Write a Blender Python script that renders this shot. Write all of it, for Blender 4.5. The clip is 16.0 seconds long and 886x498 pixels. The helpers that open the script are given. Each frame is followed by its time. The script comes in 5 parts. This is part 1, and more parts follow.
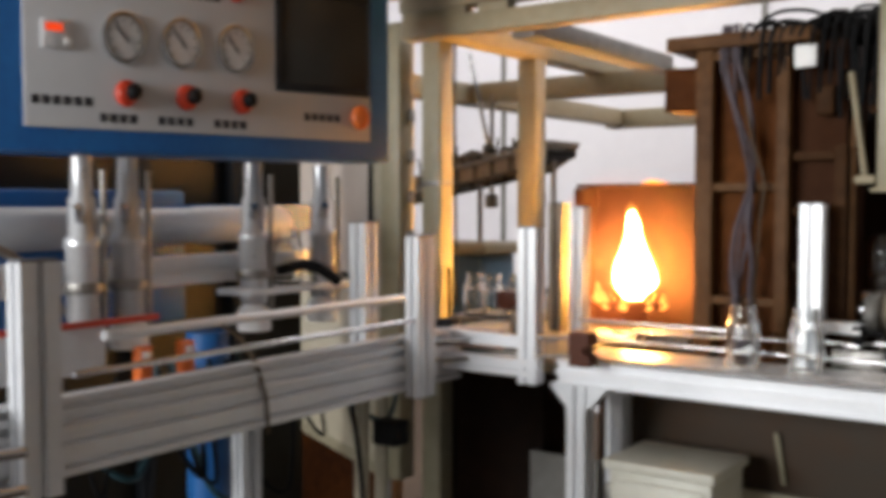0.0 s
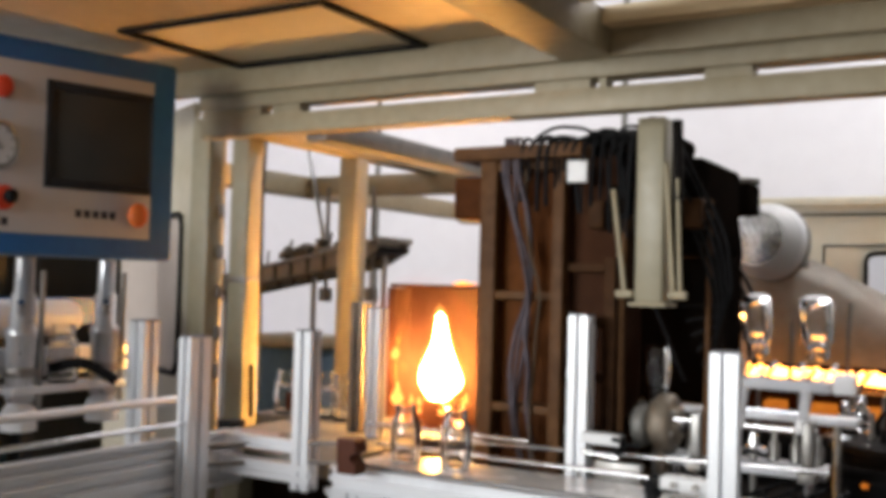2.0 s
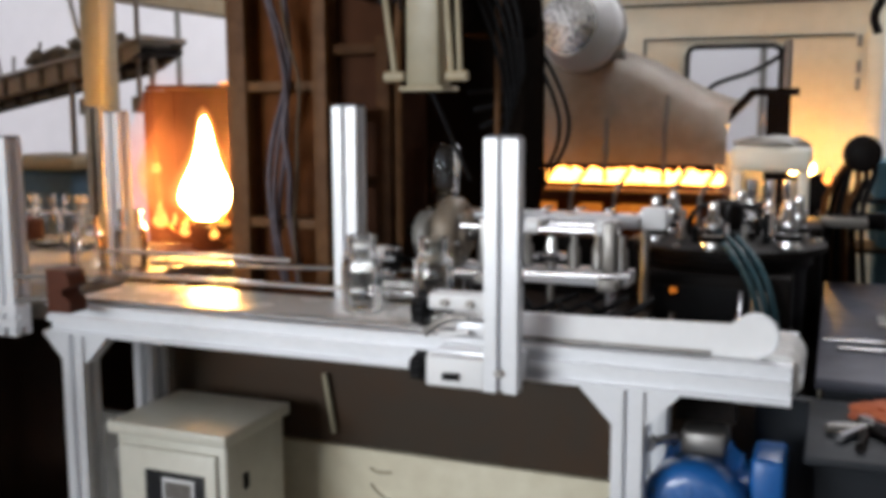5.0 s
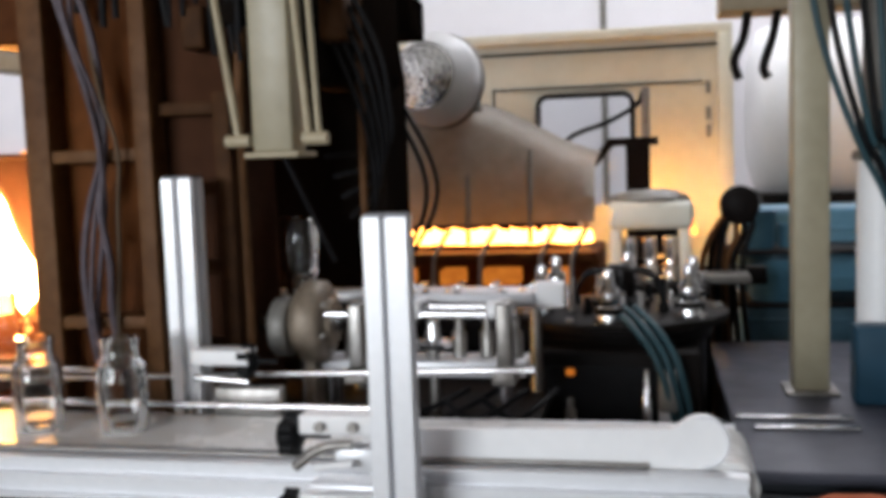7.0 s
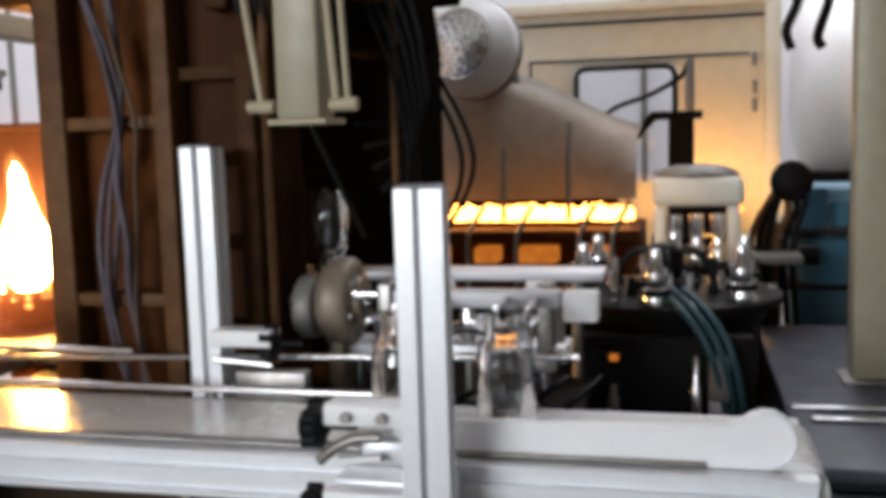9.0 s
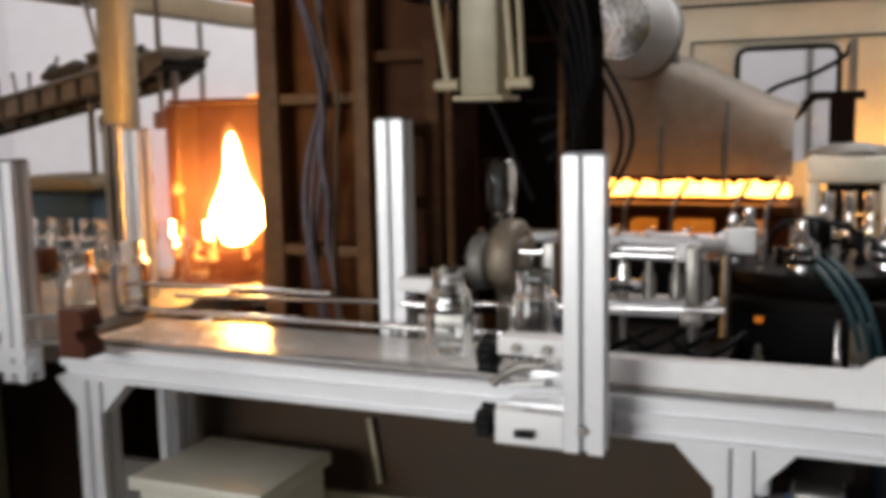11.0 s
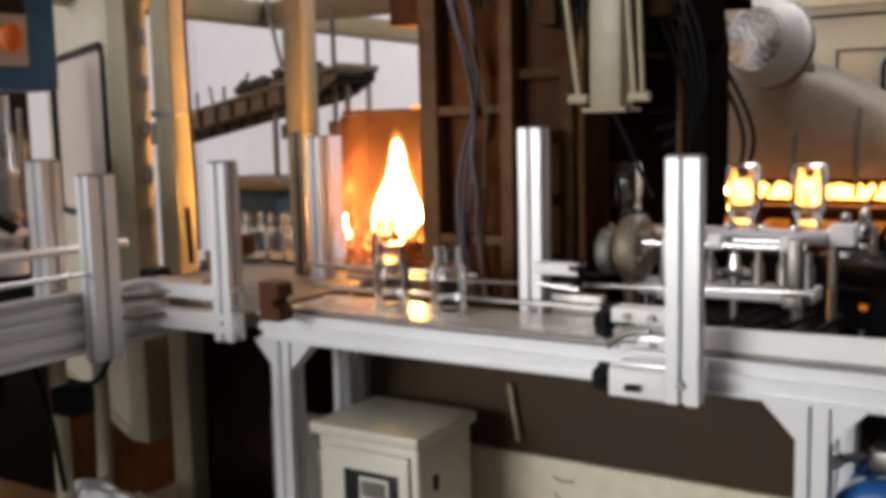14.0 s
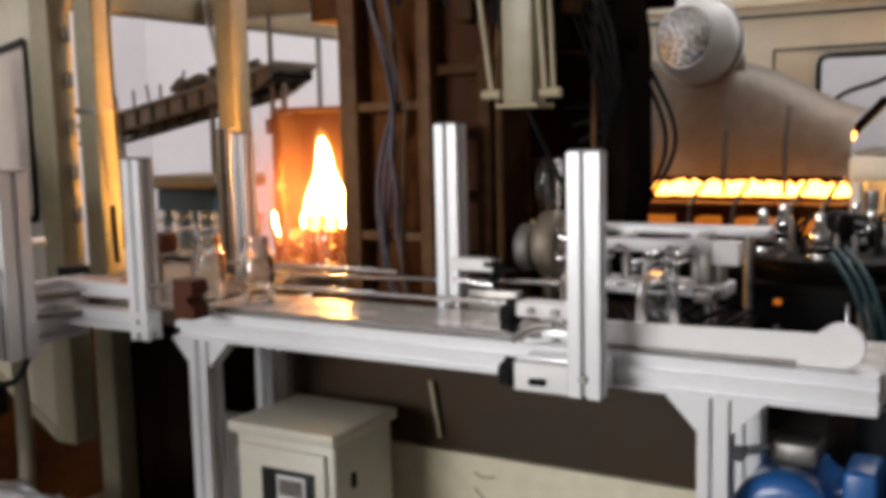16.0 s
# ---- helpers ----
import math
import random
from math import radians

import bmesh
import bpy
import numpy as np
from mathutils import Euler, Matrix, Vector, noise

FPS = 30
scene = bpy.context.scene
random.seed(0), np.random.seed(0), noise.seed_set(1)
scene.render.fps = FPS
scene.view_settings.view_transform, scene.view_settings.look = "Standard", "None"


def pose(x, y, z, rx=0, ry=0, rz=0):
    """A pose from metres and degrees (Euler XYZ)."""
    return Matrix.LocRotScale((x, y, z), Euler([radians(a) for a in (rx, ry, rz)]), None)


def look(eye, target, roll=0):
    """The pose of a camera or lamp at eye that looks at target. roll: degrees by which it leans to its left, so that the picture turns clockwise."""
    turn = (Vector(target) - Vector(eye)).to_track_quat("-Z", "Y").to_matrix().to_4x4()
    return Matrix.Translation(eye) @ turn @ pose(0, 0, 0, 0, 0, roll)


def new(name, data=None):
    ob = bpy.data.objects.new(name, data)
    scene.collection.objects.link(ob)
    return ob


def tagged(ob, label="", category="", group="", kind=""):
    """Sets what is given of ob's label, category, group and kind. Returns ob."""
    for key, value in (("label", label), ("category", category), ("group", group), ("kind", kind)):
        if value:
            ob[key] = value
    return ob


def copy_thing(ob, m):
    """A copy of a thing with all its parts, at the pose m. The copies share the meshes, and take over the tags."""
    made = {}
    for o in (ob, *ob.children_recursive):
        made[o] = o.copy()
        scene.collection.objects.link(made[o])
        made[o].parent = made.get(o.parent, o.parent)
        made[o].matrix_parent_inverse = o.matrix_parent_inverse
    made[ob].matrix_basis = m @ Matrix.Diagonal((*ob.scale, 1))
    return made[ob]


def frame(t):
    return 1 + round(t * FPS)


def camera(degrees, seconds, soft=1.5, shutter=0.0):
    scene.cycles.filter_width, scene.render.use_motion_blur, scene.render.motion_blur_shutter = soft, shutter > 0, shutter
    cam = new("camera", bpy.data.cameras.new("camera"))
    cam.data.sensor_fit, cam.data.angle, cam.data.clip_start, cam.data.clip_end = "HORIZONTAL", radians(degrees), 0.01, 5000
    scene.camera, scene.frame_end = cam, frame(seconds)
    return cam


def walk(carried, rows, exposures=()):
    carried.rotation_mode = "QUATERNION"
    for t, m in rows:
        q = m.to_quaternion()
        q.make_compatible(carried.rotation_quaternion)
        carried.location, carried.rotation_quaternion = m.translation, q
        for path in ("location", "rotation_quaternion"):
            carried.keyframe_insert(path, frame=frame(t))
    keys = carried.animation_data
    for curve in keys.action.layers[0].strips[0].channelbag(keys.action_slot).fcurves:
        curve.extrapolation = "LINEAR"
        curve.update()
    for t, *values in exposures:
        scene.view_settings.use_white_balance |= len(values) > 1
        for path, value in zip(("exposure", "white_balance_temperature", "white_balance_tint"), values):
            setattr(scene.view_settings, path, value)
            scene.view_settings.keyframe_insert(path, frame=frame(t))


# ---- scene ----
cam = camera(48.0, 16.0, 5.2, 0.4)
# Plan units: K metres each; the eye starts 1.35 m above the floor.
K, Z0 = 0.58, 0.532
PATH = [
    (0, (-0.214, -0.215, 1.41), (-1.378, 1.409, 1.314), -0.0),
    (0.5, (0.063, -0.042, 1.465), (-1.07, 1.602, 1.357), 2.9),
    (1, (0.105, 0.002, 1.464), (-0.935, 1.708, 1.375), 1.9),
    (1.5, (0.161, 0.032, 1.488), (-0.861, 1.751, 1.482), 1.6),
    (2, (0.167, 0.03, 1.494), (-0.848, 1.752, 1.564), 1.6),
    (2.5, (0.161, 0.039, 1.473), (-0.767, 1.809, 1.409), 1.9),
    (3, (0.157, 0.117, 1.424), (-0.646, 1.933, 1.183), 0.9),
    (3.5, (0.171, 0.275, 1.391), (-0.595, 2.097, 1.087), -0.2),
    (6, (0.029, 0.92, 1.39), (-0.585, 2.809, 1.161), 0.9),
    (6.5, (-0.046, 1.039, 1.406), (-0.531, 2.97, 1.212), 0.0),
    (7, (-0.083, 1.081, 1.423), (-0.5, 3.029, 1.244), -2.0),
    (7.5, (-0.103, 1.114, 1.416), (-0.52, 3.061, 1.232), -1.3),
    (8, (-0.11, 1.208, 1.418), (-0.556, 3.147, 1.219), -0.8),
    (8.5, (-0.128, 1.236, 1.411), (-0.591, 3.17, 1.193), -1.3),
    (11, (-0.066, 0.941, 1.399), (-0.837, 2.769, 1.141), -1.1),
    (11.5, (0.155, 0.771, 1.355), (-0.796, 2.489, 0.98), -0.6),
    (12, (0.273, 0.594, 1.392), (-0.682, 2.321, 1.068), -3.0),
    (12.5, (0.212, 0.369, 1.406), (-0.753, 2.087, 1.065), -4.4),
    (13, (0.21, 0.418, 1.403), (-0.715, 2.168, 1.115), -2.1),
    (13.5, (0.199, 0.502, 1.413), (-0.782, 2.23, 1.188), -1.7),
    (14, (0.178, 0.563, 1.405), (-0.873, 2.247, 1.165), -1.3),
    (14.5, (0.214, 0.665, 1.397), (-0.817, 2.364, 1.175), -1.2),
    (15, (0.24, 0.671, 1.395), (-0.761, 2.39, 1.185), -1.4),
    (15.5, (0.264, 0.656, 1.393), (-0.747, 2.366, 1.163), -1.0),
    (16, (0.296, 0.638, 1.388), (-0.695, 2.359, 1.148), -1.3),
]


def in_metres(p):
    return (p[0] * K, p[1] * K, p[2] * K + Z0)


walk(cam, [(t, look(in_metres(eye), in_metres(target), roll)) for t, eye, target, roll in PATH], [(0.0, 0.02, 7000, 12), (0.6, 0.11, 7000, 12), (2.0, 0.06, 6950, 12), (3.5, 0.0, 6850, 12), (6.0, 0.0, 6600, 12), (8.5, -0.08, 6600, 12), (11.0, -0.16, 7150, 13), (16.0, -0.16, 7250, 15)])

# ---- light ----
world = bpy.data.worlds.new("sky")
scene.world = world
world.use_nodes = True
wn = world.node_tree.nodes
sky = wn.new("ShaderNodeTexSky")
sky.sky_type, sky.sun_disc, sky.sun_elevation, sky.sun_rotation = "NISHITA", False, radians(50), radians(200)
world.node_tree.links.new(sky.outputs[0], wn["Background"].inputs[0])
wn["Background"].inputs[1].default_value = 0.12


def daylight(name, x, y, z, sx, sy, rx, ry, watts, colour=(0.93, 0.96, 1.0)):
    """The sky's light in an unseen window or skylight opening; plan units."""
    data = bpy.data.lights.new(name, "AREA")
    data.shape, data.size, data.size_y, data.energy, data.color = "RECTANGLE", sx * K, sy * K, watts, colour
    ob = new(name, data)
    ob.matrix_world = pose(x * K, y * K, z * K + Z0, rx, ry, 0)
    return ob


# Unseen skylights, added to brighten the rear wall, hood and background.
daylight("added_skylight_a", -5.5, 7.6, 5.85, 1.6, 7, 0, 0, 75)
daylight("added_skylight_b", 0.5, 7.6, 5.85, 1.6, 7, 0, 0, 115)
daylight("added_skylight_c", 5.5, 7.6, 5.85, 1.6, 7, 0, 0, 10)
# Unseen windows behind the eye, placed for light from the front left.
daylight("unseen_window_light", -4.4, -6.85, 2.6, 4.6, 2.6, 90, 0, 315, (0.88, 0.95, 1.0))
daylight("unseen_window_light", 4.2, -6.85, 2.6, 4.6, 2.6, 90, 0, 10)

# ---- materials ----


def mat(name, col, rough=0.5, metal=0.0, col2=None, scale=40.0, bump=0.15, coat=0.0, spread=0.25, spec=None):
    """Paint, metal or stone with grain and larger stains, at real-world size."""
    m = bpy.data.materials.new(name)
    m.use_nodes = True
    n, l = m.node_tree.nodes, m.node_tree.links
    b = n["Principled BSDF"]
    tc = n.new("ShaderNodeTexCoord")
    fine, broad = n.new("ShaderNodeTexNoise"), n.new("ShaderNodeTexNoise")
    fine.inputs["Scale"].default_value, broad.inputs["Scale"].default_value = scale * 3, scale * 0.22
    fine.inputs["Detail"].default_value, broad.inputs["Detail"].default_value = 4, 5
    l.new(tc.outputs["Object"], fine.inputs["Vector"])
    l.new(tc.outputs["Object"], broad.inputs["Vector"])
    add = n.new("ShaderNodeMath")
    add.operation = "MULTIPLY_ADD"
    l.new(fine.outputs["Fac"], add.inputs[0])
    add.inputs[1].default_value = 0.45
    l.new(broad.outputs["Fac"], add.inputs[2])
    ramp = n.new("ShaderNodeMapRange")
    ramp.inputs["From Min"].default_value, ramp.inputs["From Max"].default_value = 0.5, 0.98
    l.new(add.outputs[0], ramp.inputs["Value"])
    mix = n.new("ShaderNodeMix")
    mix.data_type = "RGBA"
    l.new(ramp.outputs[0], mix.inputs[0])
    dark = col2 or tuple(c * (1 - spread) for c in col)
    mix.inputs[6].default_value, mix.inputs[7].default_value = (*col, 1), (*dark, 1)
    l.new(mix.outputs[2], b.inputs["Base Color"])
    rr = n.new("ShaderNodeMapRange")
    rr.inputs["To Min"].default_value, rr.inputs["To Max"].default_value = max(0.03, rough - 0.1), min(1, rough + 0.12)
    l.new(fine.outputs["Fac"], rr.inputs["Value"])
    l.new(rr.outputs[0], b.inputs["Roughness"])
    b.inputs["Metallic"].default_value = metal
    b.inputs["Coat Weight"].default_value = coat
    b.inputs["Specular IOR Level"].default_value = (0.18 if max(col) < 0.16 else 0.5) if spec is None else spec
    bp = n.new("ShaderNodeBump")
    bp.inputs["Strength"].default_value, bp.inputs["Distance"].default_value = bump, 0.002
    l.new(fine.outputs["Fac"], bp.inputs["Height"])
    l.new(bp.outputs[0], b.inputs["Normal"])
    return m


def glow(name, col, strength, col2=None, scale=30.0, clear=0.0):
    """Fire, hot parts, digits and bloom shells: emission that varies with a noise, partly clear."""
    m = bpy.data.materials.new(name)
    m.use_nodes = True
    n, l = m.node_tree.nodes, m.node_tree.links
    n.remove(n["Principled BSDF"])
    em, tc, no, mix = (n.new("ShaderNode" + k) for k in ("Emission", "TexCoord", "TexNoise", "Mix"))
    mix.data_type = "RGBA"
    no.inputs["Scale"].default_value = scale
    l.new(tc.outputs["Object"], no.inputs["Vector"])
    l.new(no.outputs["Fac"], mix.inputs[0])
    mix.inputs[6].default_value, mix.inputs[7].default_value = (*col, 1), (*(col2 or col), 1)
    l.new(mix.outputs[2], em.inputs[0])
    em.inputs[1].default_value = strength
    out = n["Material Output"]
    if clear:
        tr, ms = n.new("ShaderNodeBsdfTransparent"), n.new("ShaderNodeMixShader")
        ms.inputs[0].default_value = 1 - clear
        l.new(tr.outputs[0], ms.inputs[1])
        l.new(em.outputs[0], ms.inputs[2])
        l.new(ms.outputs[0], out.inputs[0])
    else:
        l.new(em.outputs[0], out.inputs[0])
    return m


def gas(name, col, strength, centre, radius):
    """Emission of a bloom shell that thins out with the distance from its upright axis."""
    m = bpy.data.materials.new(name)
    m.use_nodes = True
    n, l = m.node_tree.nodes, m.node_tree.links
    n.remove(n["Principled BSDF"])
    em, tr, ms, tc, mp, gr, pw, no, mul = (n.new("ShaderNode" + k) for k in ("Emission", "BsdfTransparent", "MixShader", "TexCoord", "Mapping", "TexGradient", "Math", "TexNoise", "Math"))
    mp.vector_type = "TEXTURE"
    mp.inputs["Location"].default_value = tuple(c * K for c in centre)
    mp.inputs["Scale"].default_value = (radius * K, 1000.0, radius * K)
    l.new(tc.outputs["Object"], mp.inputs["Vector"])
    gr.gradient_type = "SPHERICAL"
    l.new(mp.outputs[0], gr.inputs["Vector"])
    pw.operation, mul.operation = "POWER", "MULTIPLY"
    l.new(gr.outputs["Fac"], pw.inputs[0])
    pw.inputs[1].default_value = 1.5
    no.inputs["Scale"].default_value = 6.0
    l.new(tc.outputs["Object"], no.inputs["Vector"])
    l.new(pw.outputs[0], mul.inputs[0])
    l.new(no.outputs["Fac"], mul.inputs[1])
    em.inputs[0].default_value, em.inputs[1].default_value = (*col, 1), strength
    l.new(mul.outputs[0], ms.inputs[0])
    l.new(tr.outputs[0], ms.inputs[1])
    l.new(em.outputs[0], ms.inputs[2])
    l.new(ms.outputs[0], n["Material Output"].inputs[0])
    return m


ALU = mat("anodised_aluminium", (0.8, 0.81, 0.84), 0.36, 0.25, scale=25, bump=0.05, spread=0.12)
SLOT = mat("slot_shadow_grey", (0.2, 0.2, 0.22), 0.5, 0.6)
STEEL = mat("bright_steel", (0.72, 0.72, 0.74), 0.2, 0.95, scale=30, bump=0.04)
DULL = mat("dull_steel", (0.36, 0.35, 0.34), 0.42, 0.8, (0.2, 0.18, 0.16), 30)
WHITE = mat("white_paint", (0.82, 0.82, 0.83), 0.45, 0, scale=20, bump=0.05, spread=0.1)
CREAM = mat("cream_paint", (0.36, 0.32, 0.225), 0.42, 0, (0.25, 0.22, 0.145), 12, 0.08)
REARCREAM = mat("pale_cream_paint", (0.7, 0.66, 0.54), 0.5, 0, (0.58, 0.54, 0.42), 8, 0.06)
# Darker cream for beams, rods, lugs and lids.
CREAMDARK = mat("dark_cream_paint", (0.4, 0.34, 0.23), 0.5, 0, (0.29, 0.24, 0.15), 14, 0.1)
BOXPAINT = mat("cabinet_cream", (0.66, 0.64, 0.56), 0.4, 0, (0.55, 0.53, 0.45), 18, 0.06)
PANELCREAM = mat("worn_cream_panel", (0.68, 0.63, 0.48), 0.5, 0, (0.5, 0.44, 0.31), 12, 0.1)
BLUE = mat("blue_paint", (0.012, 0.13, 0.38), 0.4, 0, (0.009, 0.085, 0.27), 25, 0.08)
MOTORBLUE = mat("motor_blue", (0.008, 0.13, 0.42), 0.34, 0, (0.006, 0.08, 0.28), 30, 0.12, 0.3)
PALEBLUE = mat("pale_blue_paint", (0.05, 0.13, 0.2), 0.5, 0, (0.03, 0.08, 0.13), 20)
TEAL = mat("dark_teal_paint", (0.012, 0.05, 0.085), 0.5, 0, (0.012, 0.032, 0.05), 6, spec=0.15)
RUST = mat("rust_brown_iron", (0.13, 0.041, 0.008), 0.7, 0.0, (0.034, 0.01, 0.003), 9, 0.5, spec=0.1)
RUSTFRAME = mat("brown_angle_iron", (0.14, 0.064, 0.022), 0.6, 0.0, (0.06, 0.024, 0.008), 18, 0.3, spec=0.2)
FIREBRICK = mat("sooty_firebrick", (0.032, 0.013, 0.009), 0.9, 0, (0.012, 0.006, 0.004), 20, 0.5)
BLACK = mat("black_rubber", (0.008, 0.008, 0.009), 0.55, 0, scale=40, spec=0.12)
OILBLACK = mat("oily_black_iron", (0.005, 0.0045, 0.0045), 0.5, 0.0, (0.011, 0.008, 0.007), 25, 0.3, spec=0.06)
SOOT = mat("sooty_matt_iron", (0.005, 0.0045, 0.004), 0.8, 0.0, (0.012, 0.008, 0.006), 20, 0.3, spec=0.0)
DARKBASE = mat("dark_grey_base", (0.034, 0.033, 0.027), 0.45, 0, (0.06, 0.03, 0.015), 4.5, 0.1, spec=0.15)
SLATE = mat("slate_panel", (0.012, 0.0145, 0.018), 0.5, 0, (0.022, 0.025, 0.03), 8)
BROWNBLACK = mat("brown_black_sheet", (0.013, 0.007, 0.005), 0.55, 0, (0.028, 0.013, 0.007), 8, 0.2, spec=0.06)
BELT = mat("white_belt", (0.78, 0.78, 0.78), 0.25, 0, (0.66, 0.65, 0.63), 5, 0.015, 0.0)
PHENOLIC = mat("brown_phenolic", (0.1, 0.03, 0.015), 0.45, 0, (0.06, 0.018, 0.01), 30)
PANELGREY = mat("panel_grey", (0.5, 0.5, 0.52), 0.4, 0, scale=12, bump=0.03, spread=0.08)
SCREEN = mat("dark_screen", (0.035, 0.034, 0.032), 0.2, 0, (0.045, 0.044, 0.04), 6, 0.0)
SCREENRIM = mat("screen_rim", (0.02, 0.02, 0.022), 0.4)
RED = mat("red_plastic", (0.62, 0.05, 0.02), 0.35, 0, scale=40, bump=0.03)
ORANGE = mat("orange_plastic", (0.75, 0.16, 0.03), 0.4, 0, scale=40, bump=0.03)
INK = mat("dark_ink", (0.05, 0.05, 0.06), 0.6)
DIAL = mat("dial_face", (0.62, 0.62, 0.64), 0.35, 0, scale=60, bump=0.02)
HOSE = mat("grey_violet_hose", (0.12, 0.1, 0.12), 0.45, 0, (0.05, 0.04, 0.047), 25)
CABLE = mat("brown_cable", (0.1, 0.07, 0.045), 0.6)
BLUEHOSE = mat("blue_green_hose", (0.03, 0.07, 0.085), 0.4)
CONCRETE = mat("brown_concrete", (0.11, 0.075, 0.05), 0.75, 0, (0.07, 0.045, 0.03), 5, 0.4)
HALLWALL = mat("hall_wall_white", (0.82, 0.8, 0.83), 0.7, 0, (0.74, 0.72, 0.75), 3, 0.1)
# Grey for the unseen walls and ceiling, so they bounce less light.
HALLGREY = mat("unseen_wall_grey", (0.34, 0.32, 0.3), 0.8, 0, (0.26, 0.24, 0.22), 3, 0.1)
SHEET = mat("galvanised_sheet", (0.23, 0.22, 0.205), 0.5, 0.2, (0.14, 0.13, 0.115), 10, 0.1)
BAGCLOTH = mat("white_woven_bag", (0.84, 0.84, 0.88), 0.7, 0, (0.68, 0.68, 0.72), 50, 0.3)
WORN = mat("worn_brown_grey_iron", (0.27, 0.22, 0.17), 0.5, 0.3, (0.13, 0.1, 0.07), 22, 0.4)
PINK = mat("pinkish_roller", (0.6, 0.42, 0.37), 0.5, 0, (0.48, 0.33, 0.28), 20)
GLASSY = bpy.data.materials.new("clear_glass")
GLASSY.use_nodes = True
_g = GLASSY.node_tree.nodes["Principled BSDF"]
_g.inputs["Base Color"].default_value = (0.97, 0.985, 0.98, 1)
_g.inputs["Transmission Weight"].default_value, _g.inputs["Roughness"].default_value, _g.inputs["IOR"].default_value = 1, 0.03, 1.47
# Lighter cream copy; warm light on door and stand is in the colour.
DOORCREAM = mat("lit_door_cream", (0.46, 0.415, 0.32), 0.42, 0, (0.37, 0.33, 0.24), 12, 0.08)
HAZYPANE = mat("hazy_acrylic", (0.5, 0.43, 0.38), 0.5, 0, (0.42, 0.35, 0.3), 5, 0.02)
PANE = bpy.data.materials.new("window_pane")
PANE.use_nodes = True
_g = PANE.node_tree.nodes["Principled BSDF"]
_g.inputs["Base Color"].default_value = (0.9, 0.93, 0.96, 1)
_g.inputs["Transmission Weight"].default_value, _g.inputs["Roughness"].default_value, _g.inputs["IOR"].default_value = 1, 0.08, 1.2
FIRECORE = glow("fire_core", (1.0, 0.52, 0.13), 380, (1.0, 0.44, 0.09), 14)
EMBER = glow("small_fire", (1.0, 0.42, 0.09), 4.0, (1.0, 0.17, 0.03), 40)
LEHRFIRE = glow("lehr_fire", (1.0, 0.45, 0.1), 17, (1.0, 0.28, 0.03), 30)
REARFIRE = glow("rear_fire", (1.0, 0.52, 0.14), 170, (1.0, 0.42, 0.08), 30)
HOTBLOCK = glow("hot_block", (0.9, 0.3, 0.04), 0.8, (0.4, 0.08, 0.01), 36)
DISPLAY = glow("red_digits", (1.0, 0.08, 0.02), 0.9)

# ---- mesh helpers: all shapes are given in plan units, K metres each ----
ORIGIN = {}
# what stands along the side line lies a little further out than its drawn plan
PUSHED = set()
PUSH_FROM, PUSH_BY = Vector((0.1, 0.0, 1.465)), 1.072


def pushed(p):
    q = PUSH_FROM + (Vector(p) - PUSH_FROM) * PUSH_BY
    return Vector((q.x, q.y, max(q.z, FLOOR)))


def place(x, y, z):
    return Vector((x * K, y * K, z * K + Z0))


def mesh_of(name, bm, m, o, smooth):
    for v in bm.verts:
        v.co = Vector(((v.co.x - o[0]) * K, (v.co.y - o[1]) * K, (v.co.z - o[2]) * K))
    bmesh.ops.recalc_face_normals(bm, faces=bm.faces)
    me = bpy.data.meshes.new(name)
    bm.to_mesh(me)
    bm.free()
    if smooth:
        for p in me.polygons:
            p.use_smooth = max(abs(p.normal.x), abs(p.normal.y), abs(p.normal.z)) < 0.99995
        me.set_sharp_from_angle(angle=radians(62))
    me.materials.append(m)
    return me


def thing(name, base, label, category, group="", kind=""):
    ob = new(name)
    ob.empty_display_size = 0.05
    ob.location = place(*base)
    ORIGIN[ob] = base
    return tagged(ob, label, category, group, kind)


def part(name, bm, m, parent, label="", smooth=True):
    if parent in PUSHED:
        for v in bm.verts:
            v.co = pushed(v.co)
    ob = new(name, mesh_of(name, bm, m, ORIGIN[parent], smooth))
    if parent in PUSHED:
        PUSHED.add(ob)
    ob.parent = parent
    ORIGIN[ob] = ORIGIN[parent]
    return tagged(ob, label)


def solo(name, bm, m, base, label="", category="", group="", kind="", smooth=True):
    ob = new(name, mesh_of(name, bm, m, base, smooth))
    ob.location = place(*base)
    ORIGIN[ob] = base
    return tagged(ob, label, category, group, kind)


def box(x0, x1, y0, y1, z0, z1, bev=0.0, bm=None):
    bm = bm or bmesh.new()
    vs = [bm.verts.new((x, y, z)) for x in (x0, x1) for y in (y0, y1) for z in (z0, z1)]
    fs = [bm.faces.new([vs[i] for i in q]) for q in ((0, 1, 3, 2), (4, 6, 7, 5), (0, 4, 5, 1), (2, 3, 7, 6), (0, 2, 6, 4), (1, 5, 7, 3))]
    if bev:
        edges = list({e for f in fs for e in f.edges})
        bmesh.ops.bevel(bm, geom=edges, offset=bev, segments=2, affect="EDGES", profile=0.5)
    return bm


